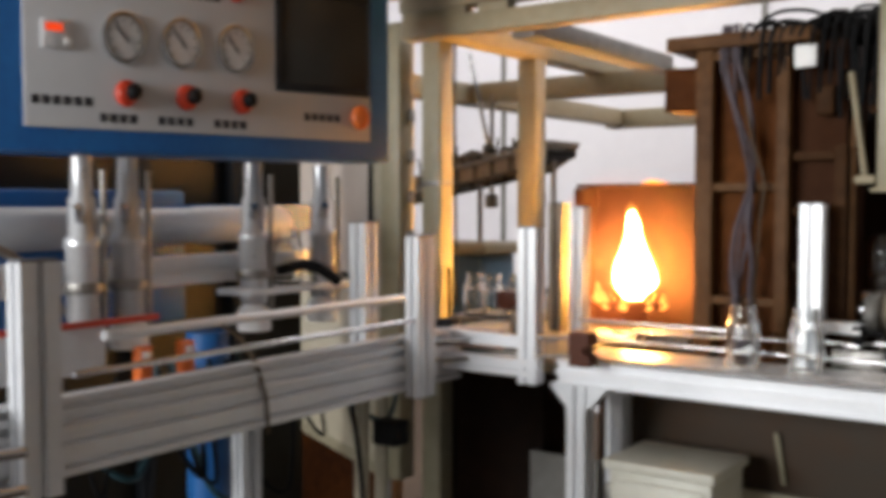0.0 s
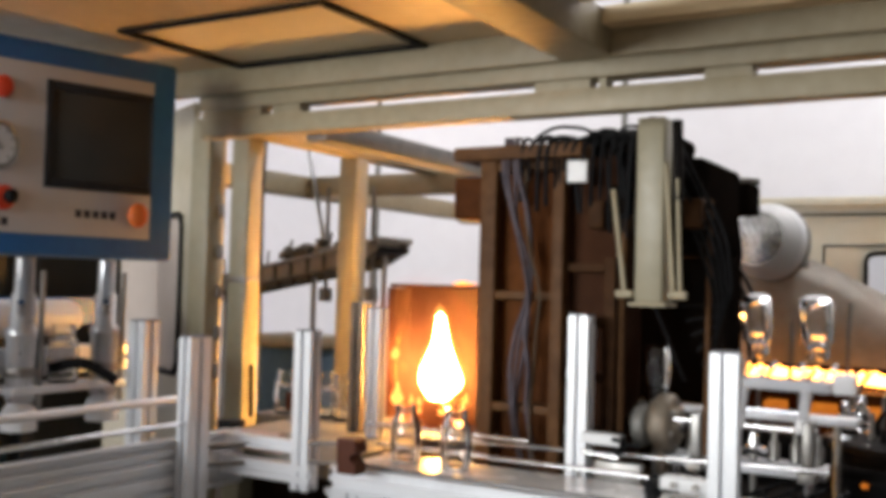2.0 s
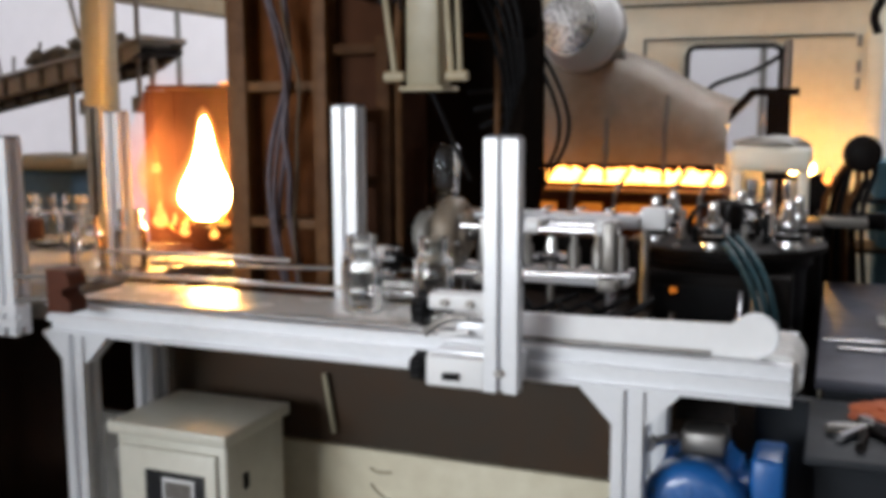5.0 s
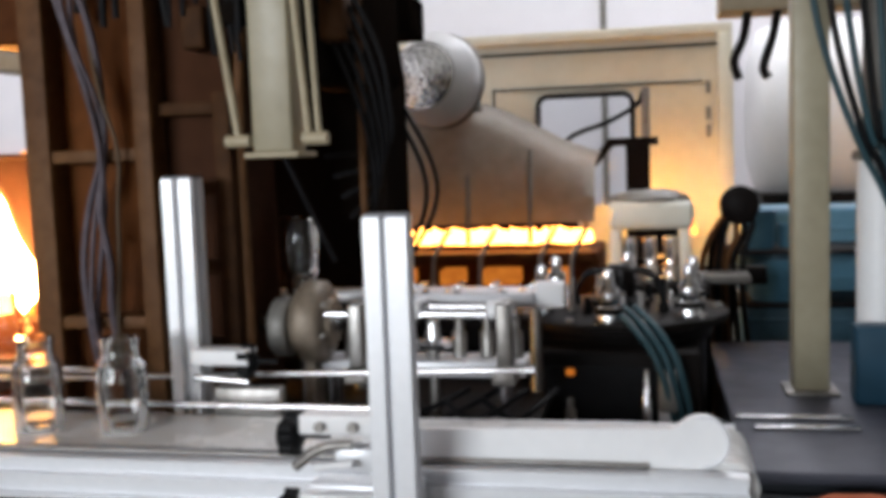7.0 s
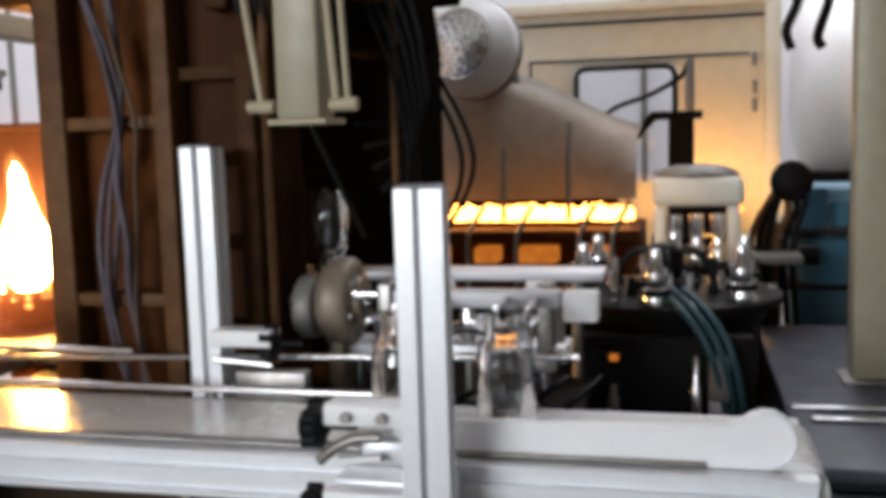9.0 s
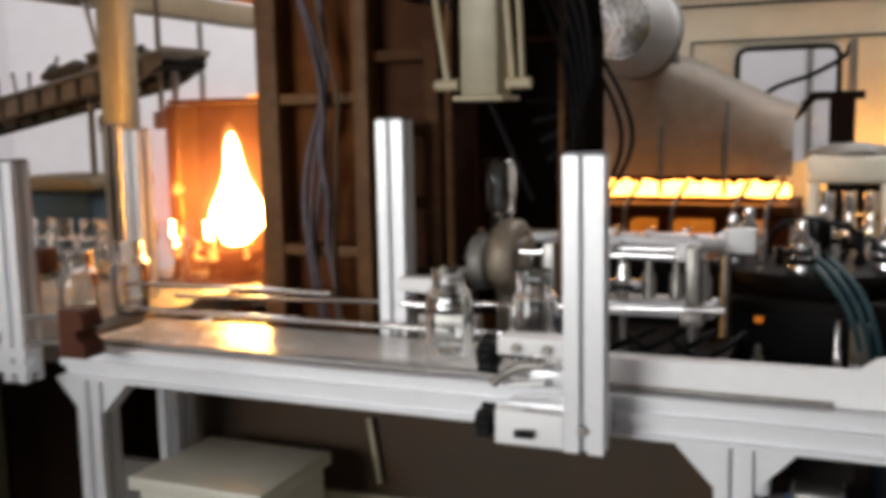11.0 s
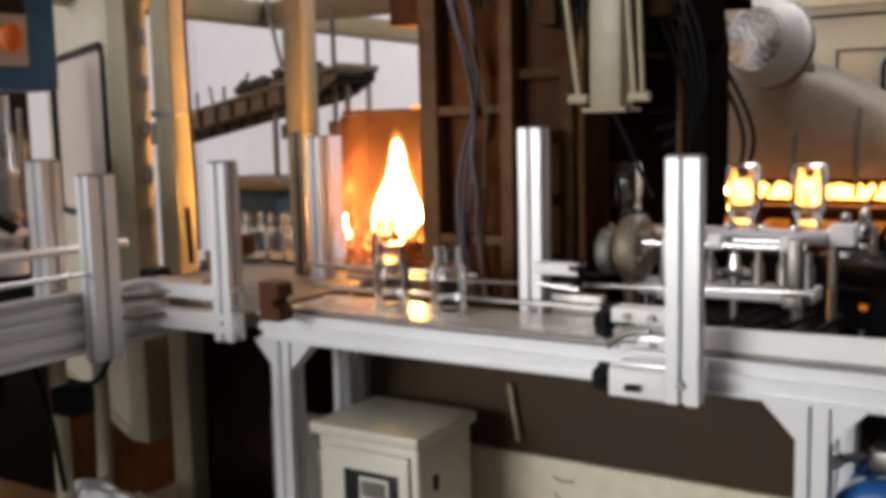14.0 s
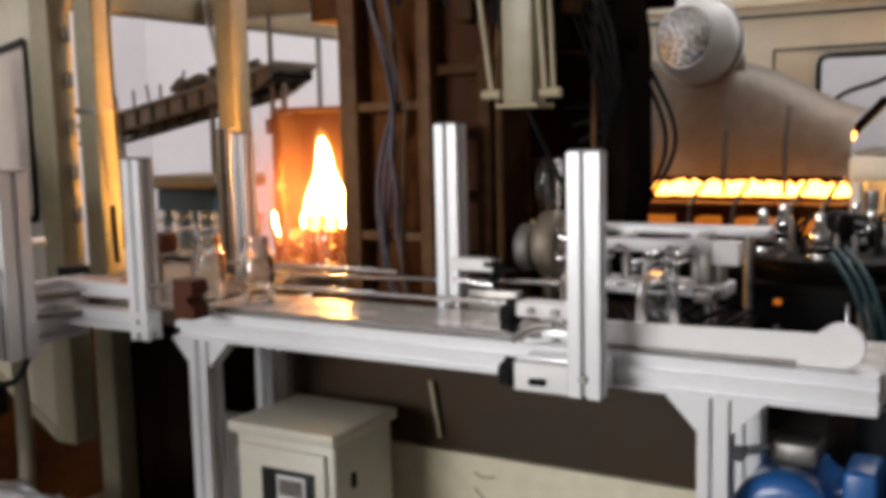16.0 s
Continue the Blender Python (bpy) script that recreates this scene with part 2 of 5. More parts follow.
def tube(pts, r, n=8, bm=None, r1=None):
    """A round bar or hose along a line of points."""
    bm = bm or bmesh.new()
    pts = [Vector(p) for p in pts]
    rings, side = [], None
    for i, p in enumerate(pts):
        d = (pts[min(i + 1, len(pts) - 1)] - pts[max(i - 1, 0)]).normalized()
        if side is None:
            side = d.orthogonal().normalized()
        side = (side - d * side.dot(d)).normalized()
        up = d.cross(side)
        rad = r if r1 is None else r + (r1 - r) * i / (len(pts) - 1)
        rings.append([bm.verts.new(p + rad * (math.cos(a) * side + math.sin(a) * up)) for a in (2 * math.pi * k / n for k in range(n))])
    for a, b in zip(rings, rings[1:]):
        for k in range(n):
            bm.faces.new((a[k], a[(k + 1) % n], b[(k + 1) % n], b[k]))
    bm.faces.new(rings[0][::-1])
    bm.faces.new(rings[-1])
    return bm


def bend(pts, steps=6):
    """A smooth line through the points (Catmull-Rom)."""
    p = [Vector(q) for q in pts]
    p = [2 * p[0] - p[1]] + p + [2 * p[-1] - p[-2]]
    out = []
    for i in range(1, len(p) - 2):
        for k in range(steps):
            t = k / steps
            out.append(0.5 * (2 * p[i] + (p[i + 1] - p[i - 1]) * t + (2 * p[i - 1] - 5 * p[i] + 4 * p[i + 1] - p[i + 2]) * t * t
                              + (3 * p[i] - p[i - 1] - 3 * p[i + 1] + p[i + 2]) * t ** 3))
    return out + [p[-2]]


def lathe(prof, c, n=24, axis="z", bm=None):
    """A turned shape: (radius, height) rows about an axis through c."""
    bm = bm or bmesh.new()
    rings = []
    for r, h in prof:
        row = []
        for k in range(n):
            a = 2 * math.pi * k / n
            u, v = r * math.cos(a), r * math.sin(a)
            row.append(bm.verts.new({"z": (c[0] + u, c[1] + v, c[2] + h), "x": (c[0] + h, c[1] + u, c[2] + v), "y": (c[0] + v, c[1] + h, c[2] + u)}[axis]))
        rings.append(row)
    for a, b in zip(rings, rings[1:]):
        for k in range(n):
            bm.faces.new((a[k], a[(k + 1) % n], b[(k + 1) % n], b[k]))
    if prof[0][0] > 1e-4:
        bm.faces.new(rings[0])
    if prof[-1][0] > 1e-4:
        bm.faces.new(rings[-1])
    bmesh.ops.remove_doubles(bm, verts=bm.verts, dist=1e-5)
    return bm


def extrude(poly, axis, lo, hi, bm=None):
    """A straight bar with the given cross-section: (x, y) for z, (y, z) for x, (x, z) for y."""
    bm = bm or bmesh.new()
    put = {"z": lambda a, b, h: (a, b, h), "x": lambda a, b, h: (h, a, b), "y": lambda a, b, h: (a, h, b)}[axis]
    lo_ring, hi_ring = ([bm.verts.new(put(a, b, h)) for a, b in poly] for h in (lo, hi))
    n = len(poly)
    for k in range(n):
        bm.faces.new((lo_ring[k], lo_ring[(k + 1) % n], hi_ring[(k + 1) % n], hi_ring[k]))
    bm.faces.new(lo_ring[::-1])
    bm.faces.new(hi_ring)
    return bm


def slotted(a0, a1, b0, b1, na=1, nb=1, g=0.018, d=0.017):
    """Cross-section of an aluminium profile with na grooves on the a sides and nb on the b sides."""
    w, h = a1 - a0, b1 - b0
    out = [(a0, b0)]
    for k in range(na):
        c = a0 + w * (2 * k + 1) / (2 * na)
        out += [(c - g / 2, b0), (c - g / 2, b0 + d), (c + g / 2, b0 + d), (c + g / 2, b0)]
    out.append((a1, b0))
    for k in range(nb):
        c = b0 + h * (2 * k + 1) / (2 * nb)
        out += [(a1, c - g / 2), (a1 - d, c - g / 2), (a1 - d, c + g / 2), (a1, c + g / 2)]
    out.append((a1, b1))
    for k in reversed(range(na)):
        c = a0 + w * (2 * k + 1) / (2 * na)
        out += [(c + g / 2, b1), (c + g / 2, b1 - d), (c - g / 2, b1 - d), (c - g / 2, b1)]
    out.append((a0, b1))
    for k in reversed(range(nb)):
        c = b0 + h * (2 * k + 1) / (2 * nb)
        out += [(a0, c + g / 2), (a0 + d, c + g / 2), (a0 + d, c - g / 2), (a0, c - g / 2)]
    return out


FLOOR = -Z0 / K

# ---- the hall ----
solo("floor", box(-9, 9, -7, 13, FLOOR - 0.1, FLOOR), CONCRETE, (0, 0, FLOOR), "brown stained concrete workshop floor", "floor", kind="structure")
wall = solo("wall_north", box(-9, 9, 9.6, 9.8, FLOOR, 6), HALLWALL, (0, 9.6, FLOOR), "white panelled hall wall", "wall", kind="structure")
for px in (-6.4, -3.4, -0.5, 2.4, 5.4):
    part("seam_strip", box(px, px + 0.05, 9.57, 9.6, FLOOR, 6), SHEET, wall)
solo("wall_west", box(-9.2, -9, -7, 13, FLOOR, 6), HALLWALL, (-9, 0, FLOOR), "plain white hall wall", "wall", kind="structure")
# East and south walls and ceiling are unseen; they shape the light.
solo("wall_east", box(9, 9.2, -7, 13, FLOOR, 6), HALLGREY, (9, 0, FLOOR), "unseen plain hall wall, grey to cut bounced light", "wall", kind="structure")
south = box(-9, 9, -7.2, -7, FLOOR, 1.2)
for a, b in ((-9, -6.8), (-2.0, 1.8), (6.6, 9)):
    box(a, b, -7.2, -7, 1.2, 4.0, bm=south)
box(-9, 9, -7.2, -7, 4.0, 6, bm=south)
solo("wall_south", south, HALLGREY, (0, -7, FLOOR), "unseen grey hall wall with two added window openings", "wall", kind="structure")
ceil = box(-9, 9, -7, 4.0, 6, 6.15)
box(-9, 9, 11.2, 13, 6, 6.15, bm=ceil)
for a, b in ((-9, -6.4), (-4.6, -0.4), (1.4, 4.6), (6.4, 9)):
    box(a, b, 4.0, 11.2, 6, 6.15, bm=ceil)
solo("ceiling", ceil, HALLGREY, (0, 0, 6), "unseen grey hall ceiling with added skylight openings at the back", "ceiling", kind="structure")

# ---- main conveyor along x ----
conv = thing("belt_conveyor", (-0.9, 2.97, FLOOR), "aluminium-framed belt conveyor with a white belt and slotted legs", "conveyor")
part("front_beam", extrude(slotted(2.81, 2.85, 0.775, 0.86, 0, 2, 0.024, 0.018), "x", -1.9, 0.07), ALU, conv, "silver slotted aluminium beam")
part("rear_beam", extrude(slotted(3.125, 3.165, 0.775, 0.86, 0, 2), "x", -1.9, 0.07), ALU, conv)
loop = []
for k in range(9):
    a = -math.pi / 2 + math.pi * k / 8
    loop.append((0.045 + 0.047 * math.cos(a), 0.823 + 0.047 * math.sin(a)))
for k in range(9):
    a = math.pi / 2 + math.pi * k / 8
    loop.append((-1.84 + 0.047 * math.cos(a), 0.823 + 0.047 * math.sin(a)))
part("belt", extrude(loop, "y", 2.865, 3.11), BELT, conv, "smooth off-white conveyor belt")
part("side_strip", box(-1.86, -0.64, 2.852, 2.86, 0.84, 0.873), SLOT, conv)
part("edge_rod", tube([(-1.86, 2.845, 0.868), (-0.1, 2.845, 0.868)], 0.005, 6), DULL, conv)
cover = [(-0.63, 0.862), (0.0, 0.862)]
for k in range(11):
    a = -math.pi / 2 + math.pi * 1.15 * k / 10
    cover.append((-0.008 + 0.049 * math.cos(a), 0.911 + 0.049 * math.sin(a)))
cover += [(-0.06, 0.932), (-0.63, 0.922)]
part("end_cover", extrude(cover, "y", 2.85, 2.8635), WHITE, conv, "white side plate with a round end")
part("cover_rim", tube([(-0.008 + 0.046 * math.cos(a), 2.85, 0.911 + 0.046 * math.sin(a)) for a in (-1.5 + 0.36 * k for k in range(10))], 0.004, 6), ALU, conv)
part("side_strip", box(-1.86, -0.02, 3.112, 3.12, 0.84, 0.869), DULL, conv)
part("end_roller", lathe([(0.03, 0), (0.03, 0.26)], (0.045, 2.855, 0.823), 16, "y"), STEEL, conv)
for lx, ly in ((-1.862, 2.82), (-0.307, 2.82), (-1.86, 3.12), (-0.3, 3.12)):
    leg = part("leg", extrude(slotted(lx, lx + 0.07, ly, ly + 0.07), "z", FLOOR, 0.773), ALU, conv)
    for s in (-1, 1):
        a = lx if s < 0 else lx + 0.07
        part("gusset", extrude([(a, 0.773), (a + s * 0.075, 0.773), (a + s * 0.075, 0.765), (a, 0.685)], "y", ly + 0.012, ly + 0.062), ALU, leg, "triangular aluminium corner bracket")
    part("foot", lathe([(0.05, 0), (0.05, 0.015), (0.02, 0.03), (0.02, 0.05)], (lx + 0.035, ly + 0.035, FLOOR), 12), BLACK, leg)


def upright(parent, x0, x1, y0, y1, z0, z1, na=1, nb=1, m=ALU):
    p = part("upright_post", extrude(slotted(x0, x1, y0, y1, na, nb), "z", z0, z1), m, parent)
    part("post_cap", box(x0 + 0.002, x1 - 0.002, y0 + 0.002, y1 - 0.002, z1, z1 + 0.006, 0.002), SLOT, p, "grey plastic end cap")
    return p


def knob(parent, c, axis, r=0.026):
    prof = [(0.006, 0.05), (0.006, 0.0), (0.018, 0.0), (r, -0.012), (r, -0.034), (r * 0.8, -0.042), (0, -0.042)]
    kb = part("knob", lathe(prof, c, 16, axis), BLACK, parent, "black clamping knob")
    for k in range(5):
        a = 2 * math.pi * k / 5
        u, w = r * math.cos(a), r * math.sin(a)
        o = Vector((c[0] - 0.034, c[1] + u, c[2] + w)) if axis == "x" else Vector((c[0] + w, c[1] - 0.034, c[2] + u))
        d = Vector((0.024, 0, 0)) if axis == "x" else Vector((0, 0.024, 0))
        part("lobe", tube([o, o + d], r * 0.42, 7), BLACK, kb)
    return kb


upright(conv, -0.566, -0.49, 2.69, 2.735, 0.775, 1.33)
part("mount_block", box(-0.70, -0.50, 2.737, 2.808, 0.78, 0.85, 0.004), ALU, conv)
part("clamp_block", box(-0.705, -0.568, 2.695, 2.735, 0.775, 0.843, 0.004), WHITE, conv)
knob(conv, (-0.705, 2.715, 0.812), "x")
part("clamp_plate", box(-0.70, -0.568, 2.70, 2.76, 0.95, 0.985, 0.004), WHITE, conv, "white clamp plate")
part("clamp_plate", box(-0.64, -0.568, 2.71, 2.755, 0.885, 0.925, 0.004), ALU, conv)
part("clamp_lever", tube(bend([(-0.705, 2.69, 0.895), (-0.675, 2.688, 0.92), (-0.64, 2.688, 0.935), (-0.6, 2.69, 0.938)]), 0.009), DULL, conv, "bent steel clamp lever")
part("clamp_lever", tube([(-0.67, 2.69, 0.895), (-0.6, 2.69, 0.905)], 0.007), WHITE, conv)
for cx in (-0.6, -0.66):
    part("clamp_screw", lathe([(0.009, 0), (0.009, -0.012), (0, -0.012)], (cx, 2.7, 0.967), 8, "y"), DULL, conv)
part("shaft_end", tube([(-0.66, 2.69, 0.8), (-0.625, 2.685, 0.803)], 0.009, 8), BLACK, conv)
part("foot_screw", lathe([(0.01, 0), (0.01, -0.008), (0, -0.008)], (-0.528, 2.69, 0.82), 10, "y"), DULL, conv)
knob(conv, (-0.70, 2.72, 0.945), "x", 0.03)
upright(conv, -1.172, -1.102, 3.15, 3.215, 0.8, 1.40)
part("clamp_block", box(-1.10, -0.965, 3.10, 3.16, 0.985, 1.02, 0.004), WHITE, conv)
part("clamp_bar", tube([(-1.1, 3.12, 0.955), (-0.97, 3.12, 0.945)], 0.008), STEEL, conv)
knob(conv, (-0.955, 3.13, 0.99), "x", 0.028)
part("clamp_block", box(-1.06, -0.9, 3.125, 3.16, 0.862, 0.93, 0.004), DULL, conv)
part("guide_rail", tube([(-1.9, 3.272, 0.905), (-0.332, 3.134, 0.976)], 0.0075), STEEL, conv, "thin bright steel guide rail")
part("guide_rail", tube([(-1.9, 3.09, 0.9), (-0.64, 3.032, 0.914)], 0.0075), STEEL, conv)
part("guide_rail", tube([(-2.0, 3.17, 0.955), (-1.31, 3.15, 0.962)], 0.0075), STEEL, conv)
for rx, ry, rz in ((-1.12, 3.2, 0.94), (-0.66, 3.04, 0.912), (-1.8, 3.26, 0.91)):
    part("rail_stay", tube([(rx, ry + 0.002, rz), (rx, 3.14, 0.86)], 0.007), DULL, conv)
phen = extrude([(-1.79, 0.862), (-1.715, 0.862), (-1.715, 0.895), (-1.74, 0.91), (-1.74, 0.925), (-1.715, 0.935), (-1.72, 0.97), (-1.735, 0.977), (-1.79, 0.977)], "y", 2.70, 2.765)
part("holder_block", phen, PHENOLIC, conv, "dark brown notched holder block")
for hz in (0.89, 0.955):
    part("clamp_bar", tube([(-1.93, 2.735, hz - 0.012), (-1.79, 2.735, hz)], 0.007), DULL, conv)

# ---- left conveyor along y ----
left = thing("side_conveyor", (-2.2, 1.7, FLOOR), "aluminium side conveyor with stacked slotted beams", "conveyor")
part("cross_beam", extrude(slotted(2.73, 2.78, 0.8, 0.86, 0, 1), "x", -2.38, -1.93), ALU, left)
part("cross_beam", extrude(slotted(2.73, 2.78, 0.9, 0.94, 0, 1), "x", -2.3, -2.0), ALU, left)
upright(left, -2.01, -1.94, 2.735, 2.795, 0.775, 1.318)
upright(left, -2.63, -2.55, 2.56, 2.63, 0.8, 1.33)
PUSHED.add(left)
part("side_beam", extrude(slotted(-2.21, -2.165, 0.795, 0.9, 0, 2), "y", 0.2, 2.66), ALU, left)
part("side_beam", extrude(slotted(-2.21, -2.165, 0.902, 0.975, 0, 2), "y", 0.2, 2.66), ALU, left)
# The highlight line between the two beams, made as a white strip.
part("seam_strip", box(-2.166, -2.161, 0.2, 2.66, 0.899, 0.906), WHITE, left, "white strip that paints the highlight between the stacked beams")
part("side_beam", extrude(slotted(-2.56, -2.51, 0.795, 0.9, 0, 2), "y", 0.2, 2.66), ALU, left)
part("bed", box(-2.5, -2.215, 0.2, 2.66, 0.86, 0.9), DULL, left)
for y0, z1 in ((2.34, 1.3), (0.965, 1.285)):
    upright(left, -2.163, -2.112, y0, y0 + 0.094, 0.775, z1)
part("clamp_bar", tube([(-2.13, 2.44, 0.945), (-1.95, 2.735, 0.945)], 0.008), DULL, left)
part("clamp_bar", tube([(-2.13, 2.44, 0.885), (-1.95, 2.735, 0.885)], 0.008), DULL, left)
part("black_block", box(-2.25, -2.19, 2.62, 2.7, 0.93, 1.0, 0.006), BLACK, left)
part("roller", lathe([(0.035, 0), (0.035, 0.2)], (-2.2, 2.66, 0.94), 16, "x"), PINK, left, "pinkish rubber transfer roller")
part("guide_rail", tube([(-2.13, 1.1, 1.03), (-2.13, 2.34, 1.03)], 0.008), STEEL, left)
part("guide_rail", tube([(-2.3, 1.3, 1.08), (-2.3, 2.62, 1.08)], 0.014), ALU, left)
for hz in (0.83, 0.91):
    part("clamp_bar", tube([(-2.1, 0.7, hz), (-2.1, 0.96, hz - 0.02)], 0.013), STEEL, left)
for x0, y0 in ((-2.25, 0.35), (-2.56, 1.95)):
    part("leg", extrude(slotted(x0, x0 + 0.05, y0, y0 + 0.08), "z", FLOOR, 0.79), ALU, left)
part("black_block", box(-2.26, -2.16, 2.28, 2.36, 0.62, 0.7, 0.008), BLACK, left)
for y0 in (1.575, 1.73):
    s = part("sensor", box(-2.558, -2.522, y0, y0 + 0.045, 0.901, 1.0, 0.006), ORANGE, left, "small orange sensor")
    part("lens", box(-2.522, -2.516, y0 + 0.01, y0 + 0.035, 0.965, 0.985, 0.002), WHITE, s)
part("red_strip", box(-2.36, -2.34, 1.05, 1.5, 1.10, 1.115), RED, left)
part("plate", box(-2.46, -2.36, 1.05, 1.35, 0.98, 1.1, 0.005), ALU, left)
part("cable", tube(bend([(-2.23, 1.62, 1.08), (-2.2, 1.68, 1.02), (-2.155, 1.7, 0.9), (-2.15, 1.71, 0.78)]), 0.006), CABLE, left)

# ---- corner and back line ----
corner = thing("cross_conveyor", (-2.3, 3.5, FLOOR), "grey cross conveyor carrying glasses past the burner", "conveyor")
part("bed", box(-2.72, -1.93, 2.85, 3.64, 0.8, 0.862, 0.004), SHEET, corner)
part("bed", box(-3.0, -1.75, 3.65, 3.98, 0.8, 0.862, 0.004), SHEET, corner)
for lx, ly in ((-2.9, 3.7), (-1.85, 3.85), (-2.5, 3.63)):
    part("leg", extrude(slotted(lx, lx + 0.07, ly, ly + 0.07), "z", FLOOR, 0.798), ALU, corner)
upright(corner, -2.155, -2.095, 3.38, 3.44, 0.864, 1.385)
# Brown-grey here; the darker colour holds down fire light on this post.
upright(corner, -2.30, -2.235, 3.46, 3.52, 0.864, 1.40, m=WORN)
part("brown_block", box(-2.3, -2.18, 3.05, 3.12, 0.99, 1.06, 0.006), PHENOLIC, corner)
part("block_stem", tube([(-2.24, 3.085, 0.86), (-2.24, 3.085, 0.99)], 0.015), DULL, corner)

DARKRUST = mat("dark_rust_iron", (0.08, 0.034, 0.011), 0.65, 0.0, (0.02, 0.009, 0.005), 14, 0.3, spec=0.1)
BROWNRUST = mat("brown_stained_iron", (0.062, 0.02, 0.006), 0.7, 0.0, (0.018, 0.007, 0.003), 8, 0.4, spec=0.1)
# ---- tall rust-brown machine ----
tower = thing("machine_tower", (-1.1, 3.4, FLOOR), "tall rust-brown iron machine tower with hoses on its face", "machine")
part("back_sheet", box(-1.575, -1.27, 3.33, 3.6, 0.792, 1.96), RUST, tower, "dark rusty iron sheet")
part("back_sheet", box(-1.268, -1.075, 3.335, 3.6, 0.792, 1.96), BROWNRUST, tower, "brown iron sheet")
for x0, x1 in ((-1.58, -1.515), (-1.29, -1.245)):
    part("stile", box(x0, x1, 3.255, 3.33, 0.70, 1.95, 0.004), RUSTFRAME, tower)
for z0, z1 in ((1.445, 1.475), (1.04, 1.07), (1.91, 1.945), (0.72, 0.76)):
    part("rail", box(-1.515, -1.29, 3.262, 3.33, z0, z1, 0.003), RUSTFRAME, tower)
part("top_slab", box(-1.68, -1.17, 3.22, 3.62, 1.95, 2.0, 0.006), RUSTFRAME, tower)
part("side_block", box(-1.72, -1.57, 3.3, 3.5, 1.74, 1.9, 0.01), RUST, tower)
for z0 in (1.55, 1.36, 1.17, 0.98):
    part("rail", box(-1.243, -1.1, 3.29, 3.33, z0, z0 + 0.03, 0.003), DARKRUST, tower)
part("stile", box(-1.1, -1.06, 3.285, 3.33, 0.792, 1.6, 0.003), DARKRUST, tower)
drum = extrude([(-1.5, 0.8), (-0.86, 0.8), (-0.83, 1.2), (-0.83, 1.66), (-0.85, 1.82), (-0.91, 1.95), (-1.0, 2.03), (-1.5, 2.07)], "y", 3.84, 4.1)
part("lintel", box(-0.998, -0.77, 3.36, 3.83, 1.62, 1.95, 0.03), SOOT, tower)
part("black_housing", drum, SOOT, tower, "black oily rounded housing")
part("pipe", tube(bend([(-1.05, 3.33, 0.9), (-1.05, 3.33, 1.6), (-1.01, 3.34, 1.85)]), 0.014), RUSTFRAME, tower)
part("pipe", tube([(-0.755, 3.34, 0.95), (-0.75, 3.34, 1.8)], 0.009), RUSTFRAME, tower)
part("white_tag", box(-1.222, -1.15, 3.225, 3.235, 1.86, 1.935, 0.002), WHITE, tower, "small white square tag")
rh = random.Random(8)
for k, (x0, r) in enumerate(((-0.012, 0.008), (0.008, 0.007), (0.028, 0.009), (0.0, 0.006), (0.045, 0.005))):
    pts = [(-1.46 + x0, 3.25, 2.03)]
    for z, xm in ((1.9, -1.45), (1.75, -1.425), (1.6, -1.39), (1.47, -1.375), (1.33, -1.395), (1.2, -1.405), (1.08, -1.41), (0.95, -1.395), (0.86, -1.38)):
        spread = 1.0 + 0.9 * max(0.0, 1.35 - z)
        pts.append((xm + x0 * spread + 0.012 * math.sin(9 * z + 2.1 * k) + rh.uniform(-0.006, 0.006), 3.243 + 0.012 * math.cos(9 * z + 2.1 * k), z))
    part("hose", tube(bend(pts, 5), r, 7), HOSE if k != 4 else CABLE, tower, "grey-violet twisted hose")
rng = random.Random(4)
for k in range(15):
    xa = -1.42 + 0.034 * k
    xb = min(xa + rng.uniform(0.1, 0.3), -0.86)
    top = 2.0 + rng.uniform(0.0, 0.07)
    pts = [(xa, 3.26, 1.82 + rng.uniform(-0.1, 0.1)), (xa + 0.03, 3.22, 2.0), ((xa + xb) / 2, 3.24 + rng.uniform(-0.04, 0.1), top), (xb, 3.25, 1.99), (xb + 0.02, 3.28, 1.7 + rng.uniform(-0.15, 0.1))]
    part("hose", tube(bend(pts), rng.uniform(0.005, 0.01), 8), BLACK, tower, "black hose looping over the top")
for k in range(5):
    pts = [(-0.98 + 0.03 * k, 3.3, 2.02), (-0.9 + 0.03 * k, 3.3 - 0.03 * (k % 3), 1.87), (-0.8 + 0.025 * k, 3.3, 1.7), (-0.735 + 0.014 * k, 3.32, 1.5 + 0.02 * k), (-0.73 + 0.008 * k, 3.36, 1.34 + 0.03 * k), (-0.79 - 0.02 * k, 3.42, 1.24 + 0.05 * k)]
    part("hose", tube(bend(pts), 0.0065, 6), BLACK, tower)
part("cable_mass", box(-1.34, -0.86, 3.34, 3.56, 1.96, 2.03, 0.03), SOOT, tower)
for k in range(5):
    part("valve", box(-1.16 + 0.085 * k, -1.1 + 0.085 * k, 3.26, 3.33, 1.7 + 0.05 * (k % 2), 1.8 + 0.05 * (k % 2), 0.008), SOOT if k % 2 else DARKRUST, tower)

# ---- hanging cream column ----
drop = thing("hanging_column", (-0.87, 3.165, 2.05), "cream square column hanging from the top beam, with side rods", "column")
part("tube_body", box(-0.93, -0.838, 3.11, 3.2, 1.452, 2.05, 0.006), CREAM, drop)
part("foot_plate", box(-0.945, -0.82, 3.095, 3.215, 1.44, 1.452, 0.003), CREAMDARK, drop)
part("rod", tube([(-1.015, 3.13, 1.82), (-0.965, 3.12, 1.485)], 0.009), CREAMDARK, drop)
